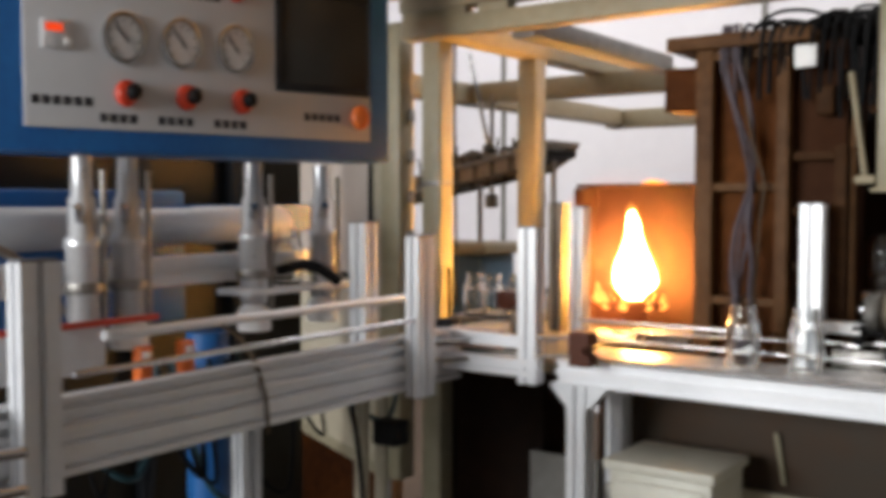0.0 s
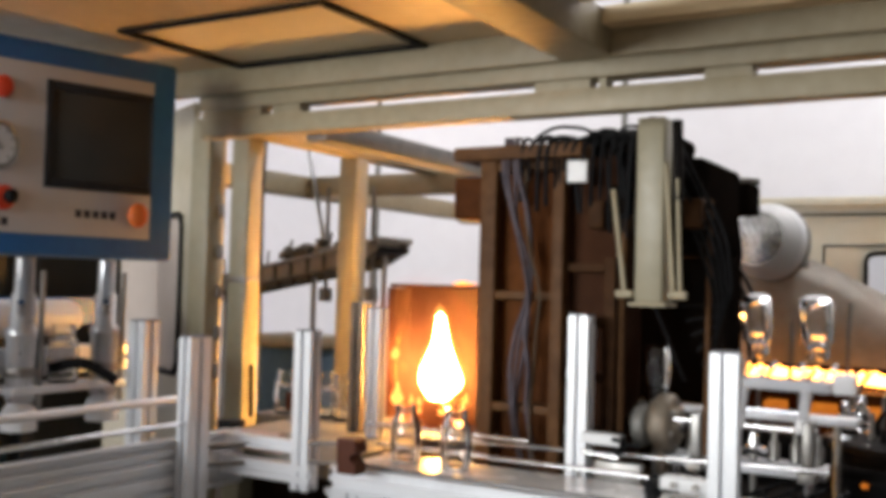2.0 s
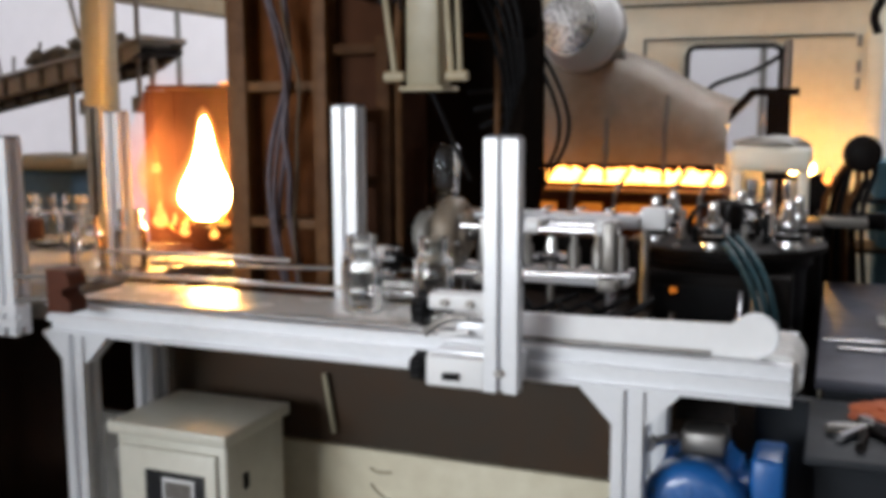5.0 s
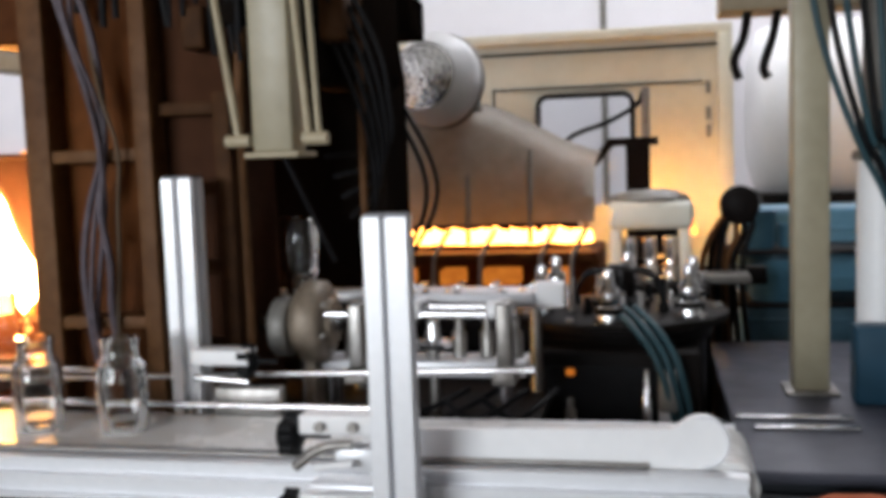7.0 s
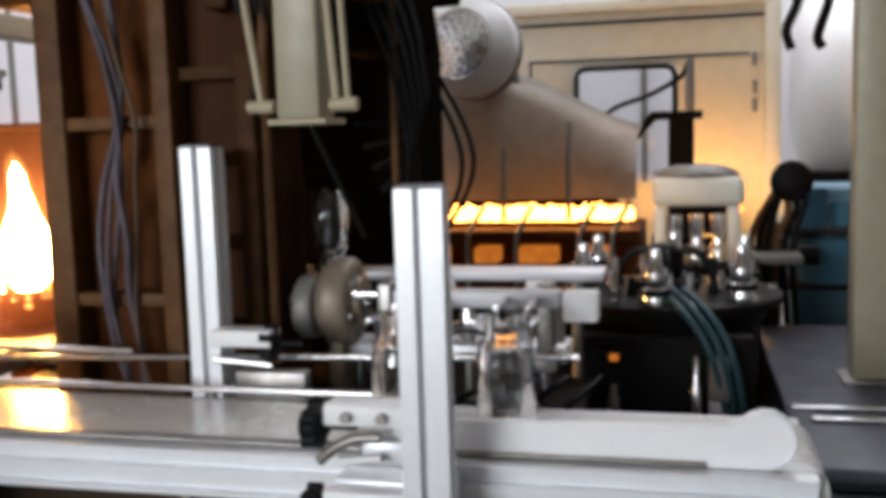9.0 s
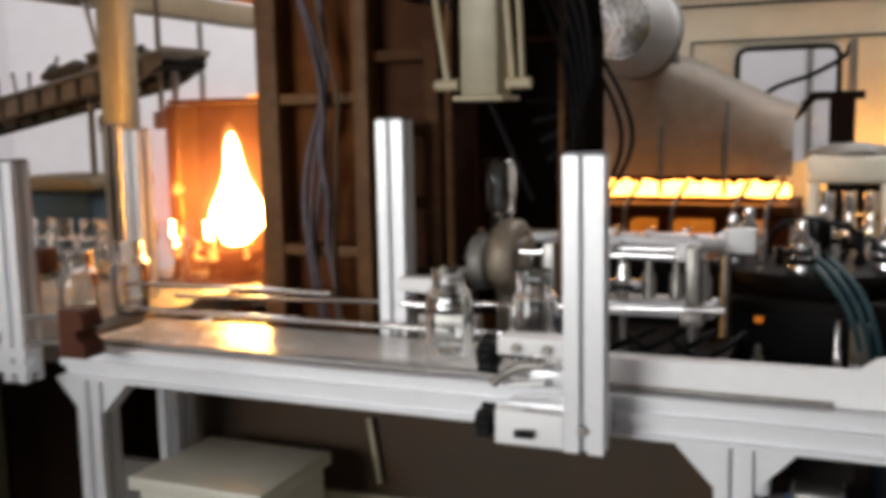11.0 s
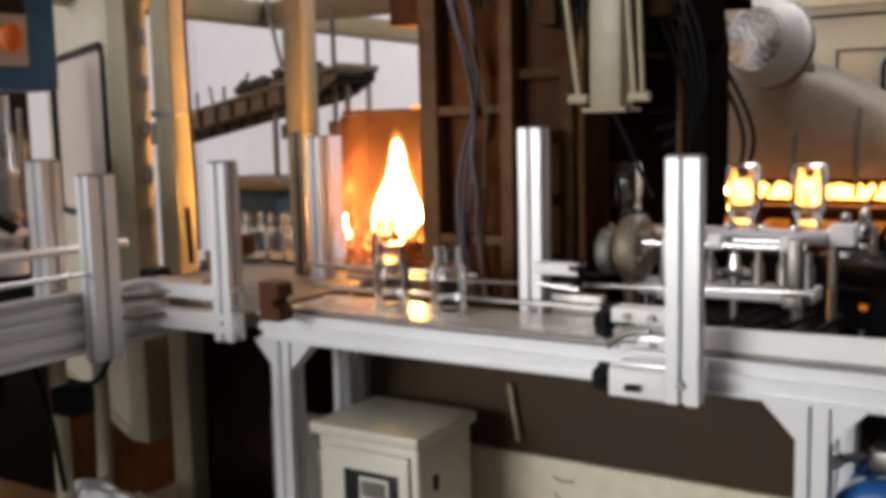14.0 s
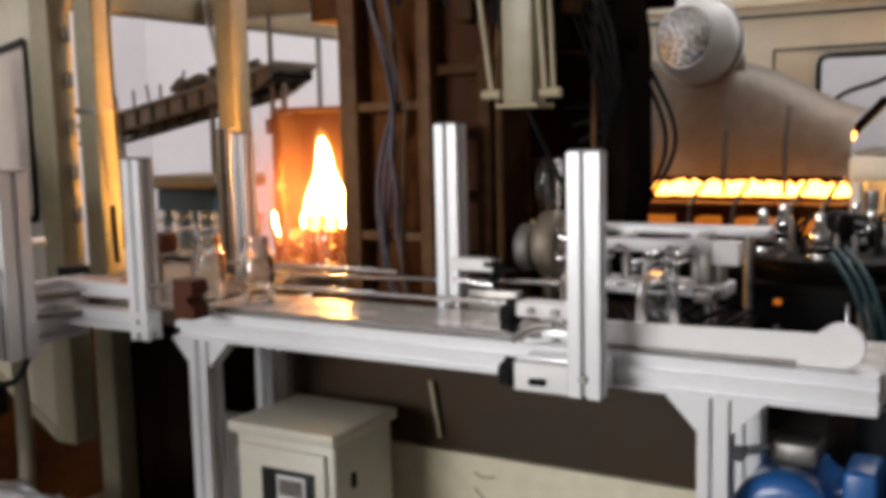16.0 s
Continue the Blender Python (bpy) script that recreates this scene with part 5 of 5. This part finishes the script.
pipes = thing("gas_pipe_bundle", (-0.95, 4.3, 1.9), "black valve block with a yellow pipe and hoses", "pipe")
part("block", box(-1.0, -0.83, 4.2, 4.4, 1.82, 1.95, 0.01), SOOT, pipes)
part("yellow_pipe", tube([(-1.3, 4.28, 1.86), (-0.85, 4.25, 1.86)], 0.03, 10), CREAMDARK, pipes)
part("flange", lathe([(0.07, 0), (0.07, 0.02)], (-0.88, 4.3, 1.95), 18), DULL, pipes)
for k in range(2):
    part("hose", tube(bend([(-0.96 + 0.03 * k, 4.2, 1.85), (-0.9 + 0.03 * k, 4.1, 1.66), (-0.78 + 0.035 * k, 4.05, 1.42), (-0.77 + 0.03 * k, 4.06, 1.28), (-0.84, 4.1, 1.14 - 0.03 * k)]), 0.008, 7), BLACK, pipes)
part("stand", tube([(-1.25, 4.3, FLOOR), (-1.25, 4.3, 1.86)], 0.03), OILBLACK, pipes)

# ---- rear enclosure wall with door ----
rear = thing("rear_enclosure", (-0.5, 7.1, FLOOR), "cream rear enclosure wall with a door and window", "wall", kind="structure")
for x0, x1, z0, z1 in ((-2.2, -0.75, FLOOR, 2.08), (-0.19, 0.33, FLOOR, 2.08), (-0.75, -0.19, FLOOR, 1.12), (-0.75, -0.19, 1.77, 2.08)):
    part("panel", box(x0, x1, 7.05, 7.1, z0, z1), REARCREAM, rear)
part("top_rail", box(-2.2, 0.36, 6.98, 7.12, 2.08, 2.14, 0.005), REARCREAM, rear)
part("shadow_gap", box(-2.2, 0.3, 7.035, 7.05, 2.02, 2.035), BLACK, rear)
part("corner_post", box(0.28, 0.36, 6.96, 7.048, FLOOR, 2.08, 0.006), REARCREAM, rear)
for q in ((-1.02, 0.2, 1.815, 1.825), (-1.02, -1.01, 0.4, 1.815)):
    part("door_gap", box(q[0], q[1], 7.04, 7.05, q[2], q[3]), BLACK, rear)
wr = [(-0.75, 7.035, 1.0), (-0.75, 7.035, 1.72), (-0.735, 7.035, 1.755), (-0.7, 7.035, 1.77), (-0.25, 7.035, 1.77), (-0.215, 7.035, 1.755), (-0.2, 7.035, 1.72), (-0.2, 7.035, 1.15)]
part("gasket", tube(wr, 0.016, 6), BLACK, rear, "black rubber window edge")
part("pane", box(-0.75, -0.19, 7.07, 7.08, 1.12, 1.77), PANE, rear)
for hz in (1.75, 1.6, 1.5):
    part("hinge", box(0.215, 0.24, 7.02, 7.048, hz, hz + 0.07, 0.005), DULL, rear)
hook = thing("black_bracket", (-0.25, 6.2, 0.9), "black bent bracket arm with a hose", "bracket")
part("arm", extrude([(-0.5, 1.22), (-0.28, 1.46), (-0.06, 1.46), (-0.06, 1.5), (-0.3, 1.5), (-0.52, 1.26)], "y", 6.15, 6.25), OILBLACK, hook)
part("column", box(-0.22, -0.1, 6.16, 6.24, 0.9, 1.46), OILBLACK, hook)
part("hose", tube(bend([(-0.6, 6.1, 0.9), (-0.62, 6.08, 1.3), (-0.5, 6.08, 1.5), (-0.3, 6.1, 1.58), (-0.16, 6.1, 1.66), (-0.13, 6.1, 1.72)]), 0.012), BLACK, hook)
part("cylinder", tube([(-0.12, 6.1, 1.5), (-0.12, 6.1, 1.74)], 0.02), DULL, hook)
part("stand", box(-0.3, 0.0, 6.1, 6.3, FLOOR, 0.9), OILBLACK, hook)

# ---- right side ----
tank = thing("white_tank", (1.4, 7.9, FLOOR), "big white rounded tank with a dark foot", "tank")
part("shell", lathe([(0.0, 0), (0.33, 0.01), (0.53, 0.07), (0.58, 0.19), (0.58, 2.6)], (0.51, 7.9, 1.647), 40, "x"), WHITE, tank)
part("saddle", box(0.56, 2.7, 7.4, 8.4, FLOOR, 1.14), OILBLACK, tank)
rp = thing("cream_post", (0.36, 4.15, 0.70), "cream square post standing on the grey table", "post")
part("tube_body", box(0.31, 0.41, 4.1, 4.2, 0.712, 2.6, 0.006), CREAM, rp)
part("foot", box(0.285, 0.435, 4.075, 4.225, 0.70, 0.712, 0.003), DULL, rp)
wp = thing("white_pipe_post", (0.56, 4.15, FLOOR), "white round pipe with hoses tied round it", "pipe")
part("pipe", lathe([(0.065, 0), (0.065, 0.52)], (0.555, 4.15, 0.86), 20), WHITE, wp)
part("upper_pipe", lathe([(0.05, 0), (0.05, 1.2)], (0.555, 4.15, 1.38), 20), SHEET, wp)
part("lower_pipe", lathe([(0.05, 0), (0.05, 0.16)], (0.555, 4.15, 0.70), 16), TEAL, wp)
part("flange", lathe([(0.075, 0), (0.08, 0.012), (0.075, 0.03)], (0.555, 4.15, 1.38), 18), DULL, wp)
for k in range(5):
    pts = [(0.3 + 0.05 * k, 4.0, 2.2), (0.36 + 0.04 * k, 3.98, 1.75), (0.46 + 0.02 * k, 4.0, 1.45), (0.54, 4.05, 1.3 + 0.05 * k), (0.6, 4.06, 1.15)]
    part("hose", tube(bend(pts), 0.01, 7), BLACK if k % 2 else BLUEHOSE, wp)
hk = thing("hanging_hooks", (0.36, 5.6, 2.2), "two black hooks hanging from an orange beam end", "hook")
part("beam", box(0.2, 1.2, 5.5, 5.75, 2.0, 2.12, 0.006), CREAMDARK, hk)
for k in range(2):
    part("hook", tube(bend([(0.32 + 0.12 * k, 5.55, 2.02), (0.3 + 0.12 * k, 5.55, 1.9), (0.26 + 0.12 * k, 5.55, 1.8 - 0.03 * k), (0.28 + 0.12 * k, 5.55, 1.72)]), 0.02, 7), OILBLACK, hk)
part("hanger", box(1.0, 1.1, 5.55, 5.7, 2.12, 6.0), CREAMDARK, hk)
BINBLUE = mat("sky_blue_plastic", (0.09, 0.24, 0.34), 0.4, 0, (0.055, 0.15, 0.22), 20)
for bx, by, bz, w, h in ((0.28, 5.5, 1.0, 0.14, 0.16), (0.43, 5.55, 1.0, 0.1, 0.1), (0.3, 5.5, 0.78, 0.24, 0.18)):
    ub = solo("blue_bin", lathe([(w * 0.42, 0), (w * 0.46, h * 0.1), (w * 0.5, h * 0.95), (w * 0.54, h), (w * 0.47, h), (w * 0.4, h * 0.15), (0, h * 0.12)], (bx + w / 2, by, bz), 20), BINBLUE, (bx + w / 2, by, bz), "light blue plastic tub standing on a dark shelf", "tub", "blue tubs")
shelf = thing("dark_shelf", (0.45, 5.5, FLOOR), "dark iron shelf with two boards", "shelf")
for z in (0.765, 0.985):
    part("board", box(0.2, 0.85, 5.35, 5.75, z, z + 0.015, 0.003), OILBLACK, shelf)
for q in ((0.2, 5.35), (0.82, 5.35), (0.2, 5.72), (0.82, 5.72)):
    part("leg", box(q[0], q[0] + 0.03, q[1], q[1] + 0.03, FLOOR, 0.985), OILBLACK, shelf)
tealp = thing("teal_cabinet", (0.75, 4.2, FLOOR), "dark teal cabinet with a plain front", "cabinet")
part("body", box(0.46, 1.3, 3.98, 4.08, 0.70, 0.92, 0.008), TEAL, tealp)
part("body", box(0.905, 1.3, 3.98, 4.08, FLOOR, 0.70, 0.004), TEAL, tealp)
table = thing("grey_table", (0.3, 3.9, FLOOR), "grey steel table cluttered with parts", "table")
TABLETOP = mat("worn_grey_steel_top", (0.075, 0.078, 0.1), 0.4, 0.2, (0.04, 0.04, 0.052), 7, 0.1)
part("top", box(0.11, 0.9, 3.36, 4.95, 0.67, 0.70, 0.006), TABLETOP, table)
part("skirt", box(0.13, 0.88, 3.38, 4.93, FLOOR, 0.67), SLATE, table)
for q in ((0.12, 3.8, 0.3), (0.16, 3.7, 0.26)):
    solo("steel_strip", box(q[0], q[0] + q[2], q[1], q[1] + 0.03, 0.701, 0.712, 0.003), STEEL, (q[0], q[1], 0.701), "bright flat steel strip lying on the table", "strip", "strips on the table")
cl = thing("parts_tray", (0.2, 3.0, 0.6), "dark sheet tray beside the conveyor end", "tray")
part("tray", box(0.1, 0.5, 2.85, 3.3, 0.64, 0.66, 0.005), SLATE, cl)
part("support", box(0.12, 0.48, 3.2, 3.29, FLOOR, 0.64), SLATE, cl)
RAG = mat("orange_cloth", (0.5, 0.13, 0.05), 0.85, 0, (0.32, 0.07, 0.03), 40, 0.4)
rag = bmesh.new()
bmesh.ops.create_icosphere(rag, subdivisions=4, radius=1)
for v in rag.verts:
    p = v.co * (1 + 0.5 * noise.noise(v.co * 2.6) + 0.2 * noise.noise(v.co * 7))
    v.co = Vector((0.36 + p.x * 0.14, 3.15 + p.y * 0.09, 0.677 + max(p.z, -0.6) * 0.028))
solo("rag", rag, RAG, (0.36, 3.15, 0.66), "crumpled orange cloth rag lying in the tray", "rag")
r2 = random.Random(9)
for k in range(7):
    p0 = Vector((0.14 + 0.3 * r2.random(), 2.88 + 0.3 * r2.random(), 0.672))
    solo("tool_bar", tube([p0, p0 + Vector((r2.uniform(-0.1, 0.12), r2.uniform(0.03, 0.12), 0.0))], 0.011, 7), (OILBLACK, DULL, STEEL, OILBLACK)[k % 4], (p0.x, p0.y, 0.661), "short round metal bar lying in the tray", "tool", "tools in the tray")

# ---- far left background ----
truss = thing("inclined_conveyor", (-3.4, 4.7, FLOOR), "dark inclined lattice conveyor in the back", "conveyor")
# Both greys are lightened to put distance haze into the colour.
RAMP = mat("hazed_grey_sheet", (0.3, 0.27, 0.235), 0.6, 0.0, (0.17, 0.15, 0.125), 16, 0.3)
CLUTTER = mat("hazed_dark_scrap", (0.15, 0.13, 0.105), 0.8, 0, (0.07, 0.058, 0.045), 30, 0.5)


def slope(x, up=0.0):
    return 1.33 + (x + 4.4) * 0.189 + up


for yy in (4.62, 4.95):
    part("side_plate", extrude([(-4.4, slope(-4.4, 0.02)), (-3.1, slope(-3.1, 0.02)), (-2.97, slope(-2.97, 0.07)), (-2.97, slope(-2.97, 0.115)), (-4.4, slope(-4.4, 0.115))], "y", yy, yy + 0.012), RAMP, truss)
    part("chord", tube([(-4.4, yy - 0.01, slope(-4.4, 0.12)), (-2.95, yy - 0.01, slope(-2.95, 0.12))], 0.012, 6), DULL, truss)
    part("chord", tube([(-4.4, yy - 0.01, slope(-4.4, 0.015)), (-3.12, yy - 0.01, slope(-3.12, 0.015))], 0.01, 6), CLUTTER, truss)
    for k in range(11):
        xa = -4.3 + 0.12 * k
        part("stiffener", box(xa, xa + 0.022, yy - 0.012, yy, slope(xa, 0.03), slope(xa, 0.115)), CLUTTER, truss)
part("belt", extrude([(-4.4, slope(-4.4, 0.06)), (-2.96, slope(-2.96, 0.06)), (-2.96, slope(-2.96, 0.09)), (-4.4, slope(-4.4, 0.09))], "y", 4.64, 4.94), OILBLACK, truss)
for k in range(7):
    xa = -2.98 - 0.07 * k
    part("slat", box(xa, xa + 0.03, 4.6, 4.97, slope(xa, 0.12), slope(xa, 0.15), 0.004), RAMP, truss)
scrap = random.Random(17)
for k in range(46):
    xa = -4.2 + 1.1 * scrap.random()
    r = scrap.uniform(0.018, 0.05)
    bmk = bmesh.new()
    bmesh.ops.create_icosphere(bmk, subdivisions=2, radius=1)
    lift = scrap.uniform(0.08, 0.13) + (0.09 * scrap.random() if -3.65 < xa < -3.2 else 0.0)
    c = Vector((xa, scrap.uniform(4.64, 4.9), slope(xa, lift)))
    for v in bmk.verts:
        p = v.co * (1 + 0.7 * noise.noise(v.co * 2.2 + Vector((k, 0, 0))))
        v.co = c + Vector((p.x * r * 1.5, p.y * r, p.z * r))
    part("lump", bmk, CLUTTER if k % 3 else RAMP, truss)
for k in range(9):
    xa = -4.1 + 0.11 * k + scrap.uniform(-0.03, 0.03)
    part("prong", tube([(xa, 4.66, slope(xa, 0.1)), (xa + scrap.uniform(-0.04, 0.05), 4.66, slope(xa, 0.2 + 0.06 * scrap.random()))], 0.008, 5), CLUTTER, truss)
for q in (-4.2, -3.5, -3.0):
    part("leg", tube([(q, 4.75, FLOOR), (q, 4.75, slope(q, 0.05))], 0.016), DULL, truss)
bb = thing("blue_bin", (-3.5, 4.75, FLOOR), "pale blue bin with a brown lid", "bin")
part("body", box(-3.75, -3.35, 4.55, 4.9, 0.5, 1.1, 0.02), PALEBLUE, bb)
part("lid", box(-3.8, -3.3, 4.5, 4.95, 1.1, 1.17, 0.02), CREAMDARK, bb)
part("stand", box(-3.72, -3.38, 4.6, 4.85, FLOOR, 0.5), SLATE, bb)
bc = thing("blue_crates", (0.5, 5.8, FLOOR), "stack of blue crates behind the tank", "crate")
for k in range(5):
    z0 = FLOOR + 0.415 * k
    cr = part("crate", box(0.3 + 0.02 * (k % 2), 1.2, 5.8, 6.2, z0, z0 + 0.405, 0.02), BINBLUE, bc)
    for r in range(3):
        part("rib", box(0.32, 1.18, 5.79, 5.8, z0 + 0.08 + 0.11 * r, z0 + 0.1 + 0.11 * r, 0.004), BINBLUE, cr)

# ---- glasses ----


def jar():
    """A clear jar with a beaded shoulder and a wide neck, standing on its base."""
    prof = [(0.0, 0.007), (0.042, 0.007), (0.0475, 0.014), (0.0495, 0.08), (0.0485, 0.124), (0.0435, 0.14), (0.0355, 0.158), (0.0335, 0.205), (0.038, 0.205),
            (0.0395, 0.198), (0.038, 0.18), (0.0395, 0.16), (0.047, 0.151), (0.0525, 0.144), (0.05, 0.137), (0.0535, 0.125), (0.0545, 0.08), (0.053, 0.009), (0.046, 0.0), (0.0, 0.0)]
    return lathe(prof, (0, 0, 0), 28)


def turned_mesh():
    """A jar standing mouth down, its rim at the origin."""
    bm = jar()
    for v in bm.verts:
        v.co = Vector((v.co.x, -v.co.y, 0.205 - v.co.z))
    return bm


first = solo("glass_jar", jar(), GLASSY, (0, 0, 0), "clear glass jar standing in a row by the burner", "jar", "jars in a row")
spots = [(-2.86, 3.74), (-2.74, 3.72), (-2.63, 3.75), (-2.52, 3.73), (-2.41, 3.74)]
first.location = place(*spots[0], 0.863)
for s in spots[1:]:
    copy_thing(first, Matrix.Translation(place(*s, 0.863)))
still = solo("glass_jar", turned_mesh(), GLASSY, (0, 0, 0), "clear glass jar waiting upside down on a holder", "jar", "jars on holders")
still.location = place(-1.0, 3.56, 1.085)
holder = thing("glass_holder", (-1.0, 3.56, 0.79), "thin steel holder under a waiting glass", "holder")
part("stem", tube([(-1.0, 3.56, 0.79), (-1.0, 3.56, 1.075)], 0.012), DULL, holder)
part("disc", lathe([(0.03, 0), (0.03, 0.01)], (-1.0, 3.56, 1.074), 18), DULL, holder)
for q in ((-2.6, 2.25),):
    g = solo("glass_jar", jar(), GLASSY, (0, 0, 0), "clear glass jar under the press cylinders", "jar", "jars in the press")
    g.location = place(*pushed((q[0], q[1], 1.131)))
part("glass_shelf", box(-2.68, -2.52, 2.0, 2.5, 1.11, 1.13, 0.003), ALU, press)

moving = []
for cycle in range(4):
    for gx in (-0.65, -0.45):
        g = solo("glass_jar", turned_mesh(), GLASSY, (0, 0, 0), "hot clear glass jar carried by the arm and the belt", "jar", "jars on the way")
        moving.append((cycle, gx, g))


# ---- what moves ----
STARTS = (-4.63, 1.85, 8.3, 14.83)
# seconds after a start, the levers' angle and the gripper's own angle
SWING = ((0.0, 0, 0), (0.1, 40, 6), (0.2, 80, 25), (0.3, 92, 60), (0.4, 97, 98), (0.5, 125, 130), (0.6, 155, 160), (0.7, 176, 178), (0.8, 180, 180),
         (1.15, 180, 180), (1.3, 140, 140), (1.42, 98, 95), (1.55, 60, 30), (1.65, 15, 5), (1.75, 0, 0))


def lever_pose(a):
    return Matrix.Translation(place(*PIVOT)) @ pose(0, 0, 0, a)


def gripper_pose(a, g):
    return pose(0, REACH * K, 0, g - a)


def motions():
    turns, grips = [(0.0, lever_pose(0))], [(0.0, gripper_pose(0, 0))]
    for s in STARTS:
        for dt, a, g in SWING:
            if 0.0 < s + dt <= 16.0:
                turns.append((s + dt, lever_pose(a)))
                grips.append((s + dt, gripper_pose(a, g)))
    turns.append((16.0, lever_pose(180)))
    grips.append((16.0, gripper_pose(180, 180)))
    walk(arm, turns)
    walk(gripper, grips)
    for cycle, gx, g in moving:
        s, off = STARTS[cycle], Matrix.Translation(Vector((gx + 0.55, 0.22, 0)) * K)
        path = [(s - 30.0, pose(*place(gx - 0.75, 3.72, 1.07))), (s - 1.35, pose(*place(gx - 0.75, 3.72, 1.07))), (s - 0.75, pose(*place(gx, 3.72, 1.07)))]
        path += [(s + dt, lever_pose(a) @ gripper_pose(a, b) @ off) for dt, a, b in SWING if dt <= 1.15]
        z, speed, t0 = 1.072, 0.2, s + 1.38
        slot = (-2.3 if gx < -0.5 else -2.16) + (0.0 if cycle == 0 else 0.24)
        stops = [(gx, 2.98), (-1.99, 2.98), (-1.99, 3.74), (min(slot, -1.99), 3.74)]
        path.append((t0, pose(*place(*stops[0], z), 180)))
        for a, b in zip(stops, stops[1:]):
            t0 += max(0.2, math.hypot(b[0] - a[0], b[1] - a[1]) / speed)
            path.append((t0, pose(*place(*b, z), 180)))
        path.append((t0 + 40, pose(*place(*stops[-1], z), 180)))
        keyed = []
        times = sorted({0.0, 16.0} | {round(t, 3) for t, _ in path if 0 < t < 16} | {round(s + 1.6 + 0.4 * k, 3) for k in range(26) if 0 < s + 1.6 + 0.4 * k < 16})
        for t in times:
            for (ta, ma), (tb, mb) in zip(path, path[1:]):
                if ta <= t <= tb:
                    u = (t - ta) / max(tb - ta, 1e-6)
                    q = ma.to_quaternion().slerp(mb.to_quaternion(), u)
                    keyed.append((t, Matrix.LocRotScale(ma.translation.lerp(mb.translation, u), q, None)))
                    break
        walk(g, keyed)
    sway = random.Random(3)
    for f, amount in ((fire, 3.0), (fire_low, 6.0), (fire_left, 8.0)):
        base_m = f.location.copy()
        rows, t = [], 0.0
        while t < 15.9:
            rows.append((t, Matrix.Translation(base_m) @ pose(0, 0, 0, sway.uniform(-amount, amount) * 0.6, sway.uniform(-amount, amount), sway.uniform(-30, 30))))
            t += 0.2
        rows.append((16.0, Matrix.Translation(base_m)))
        walk(f, rows)


motions()
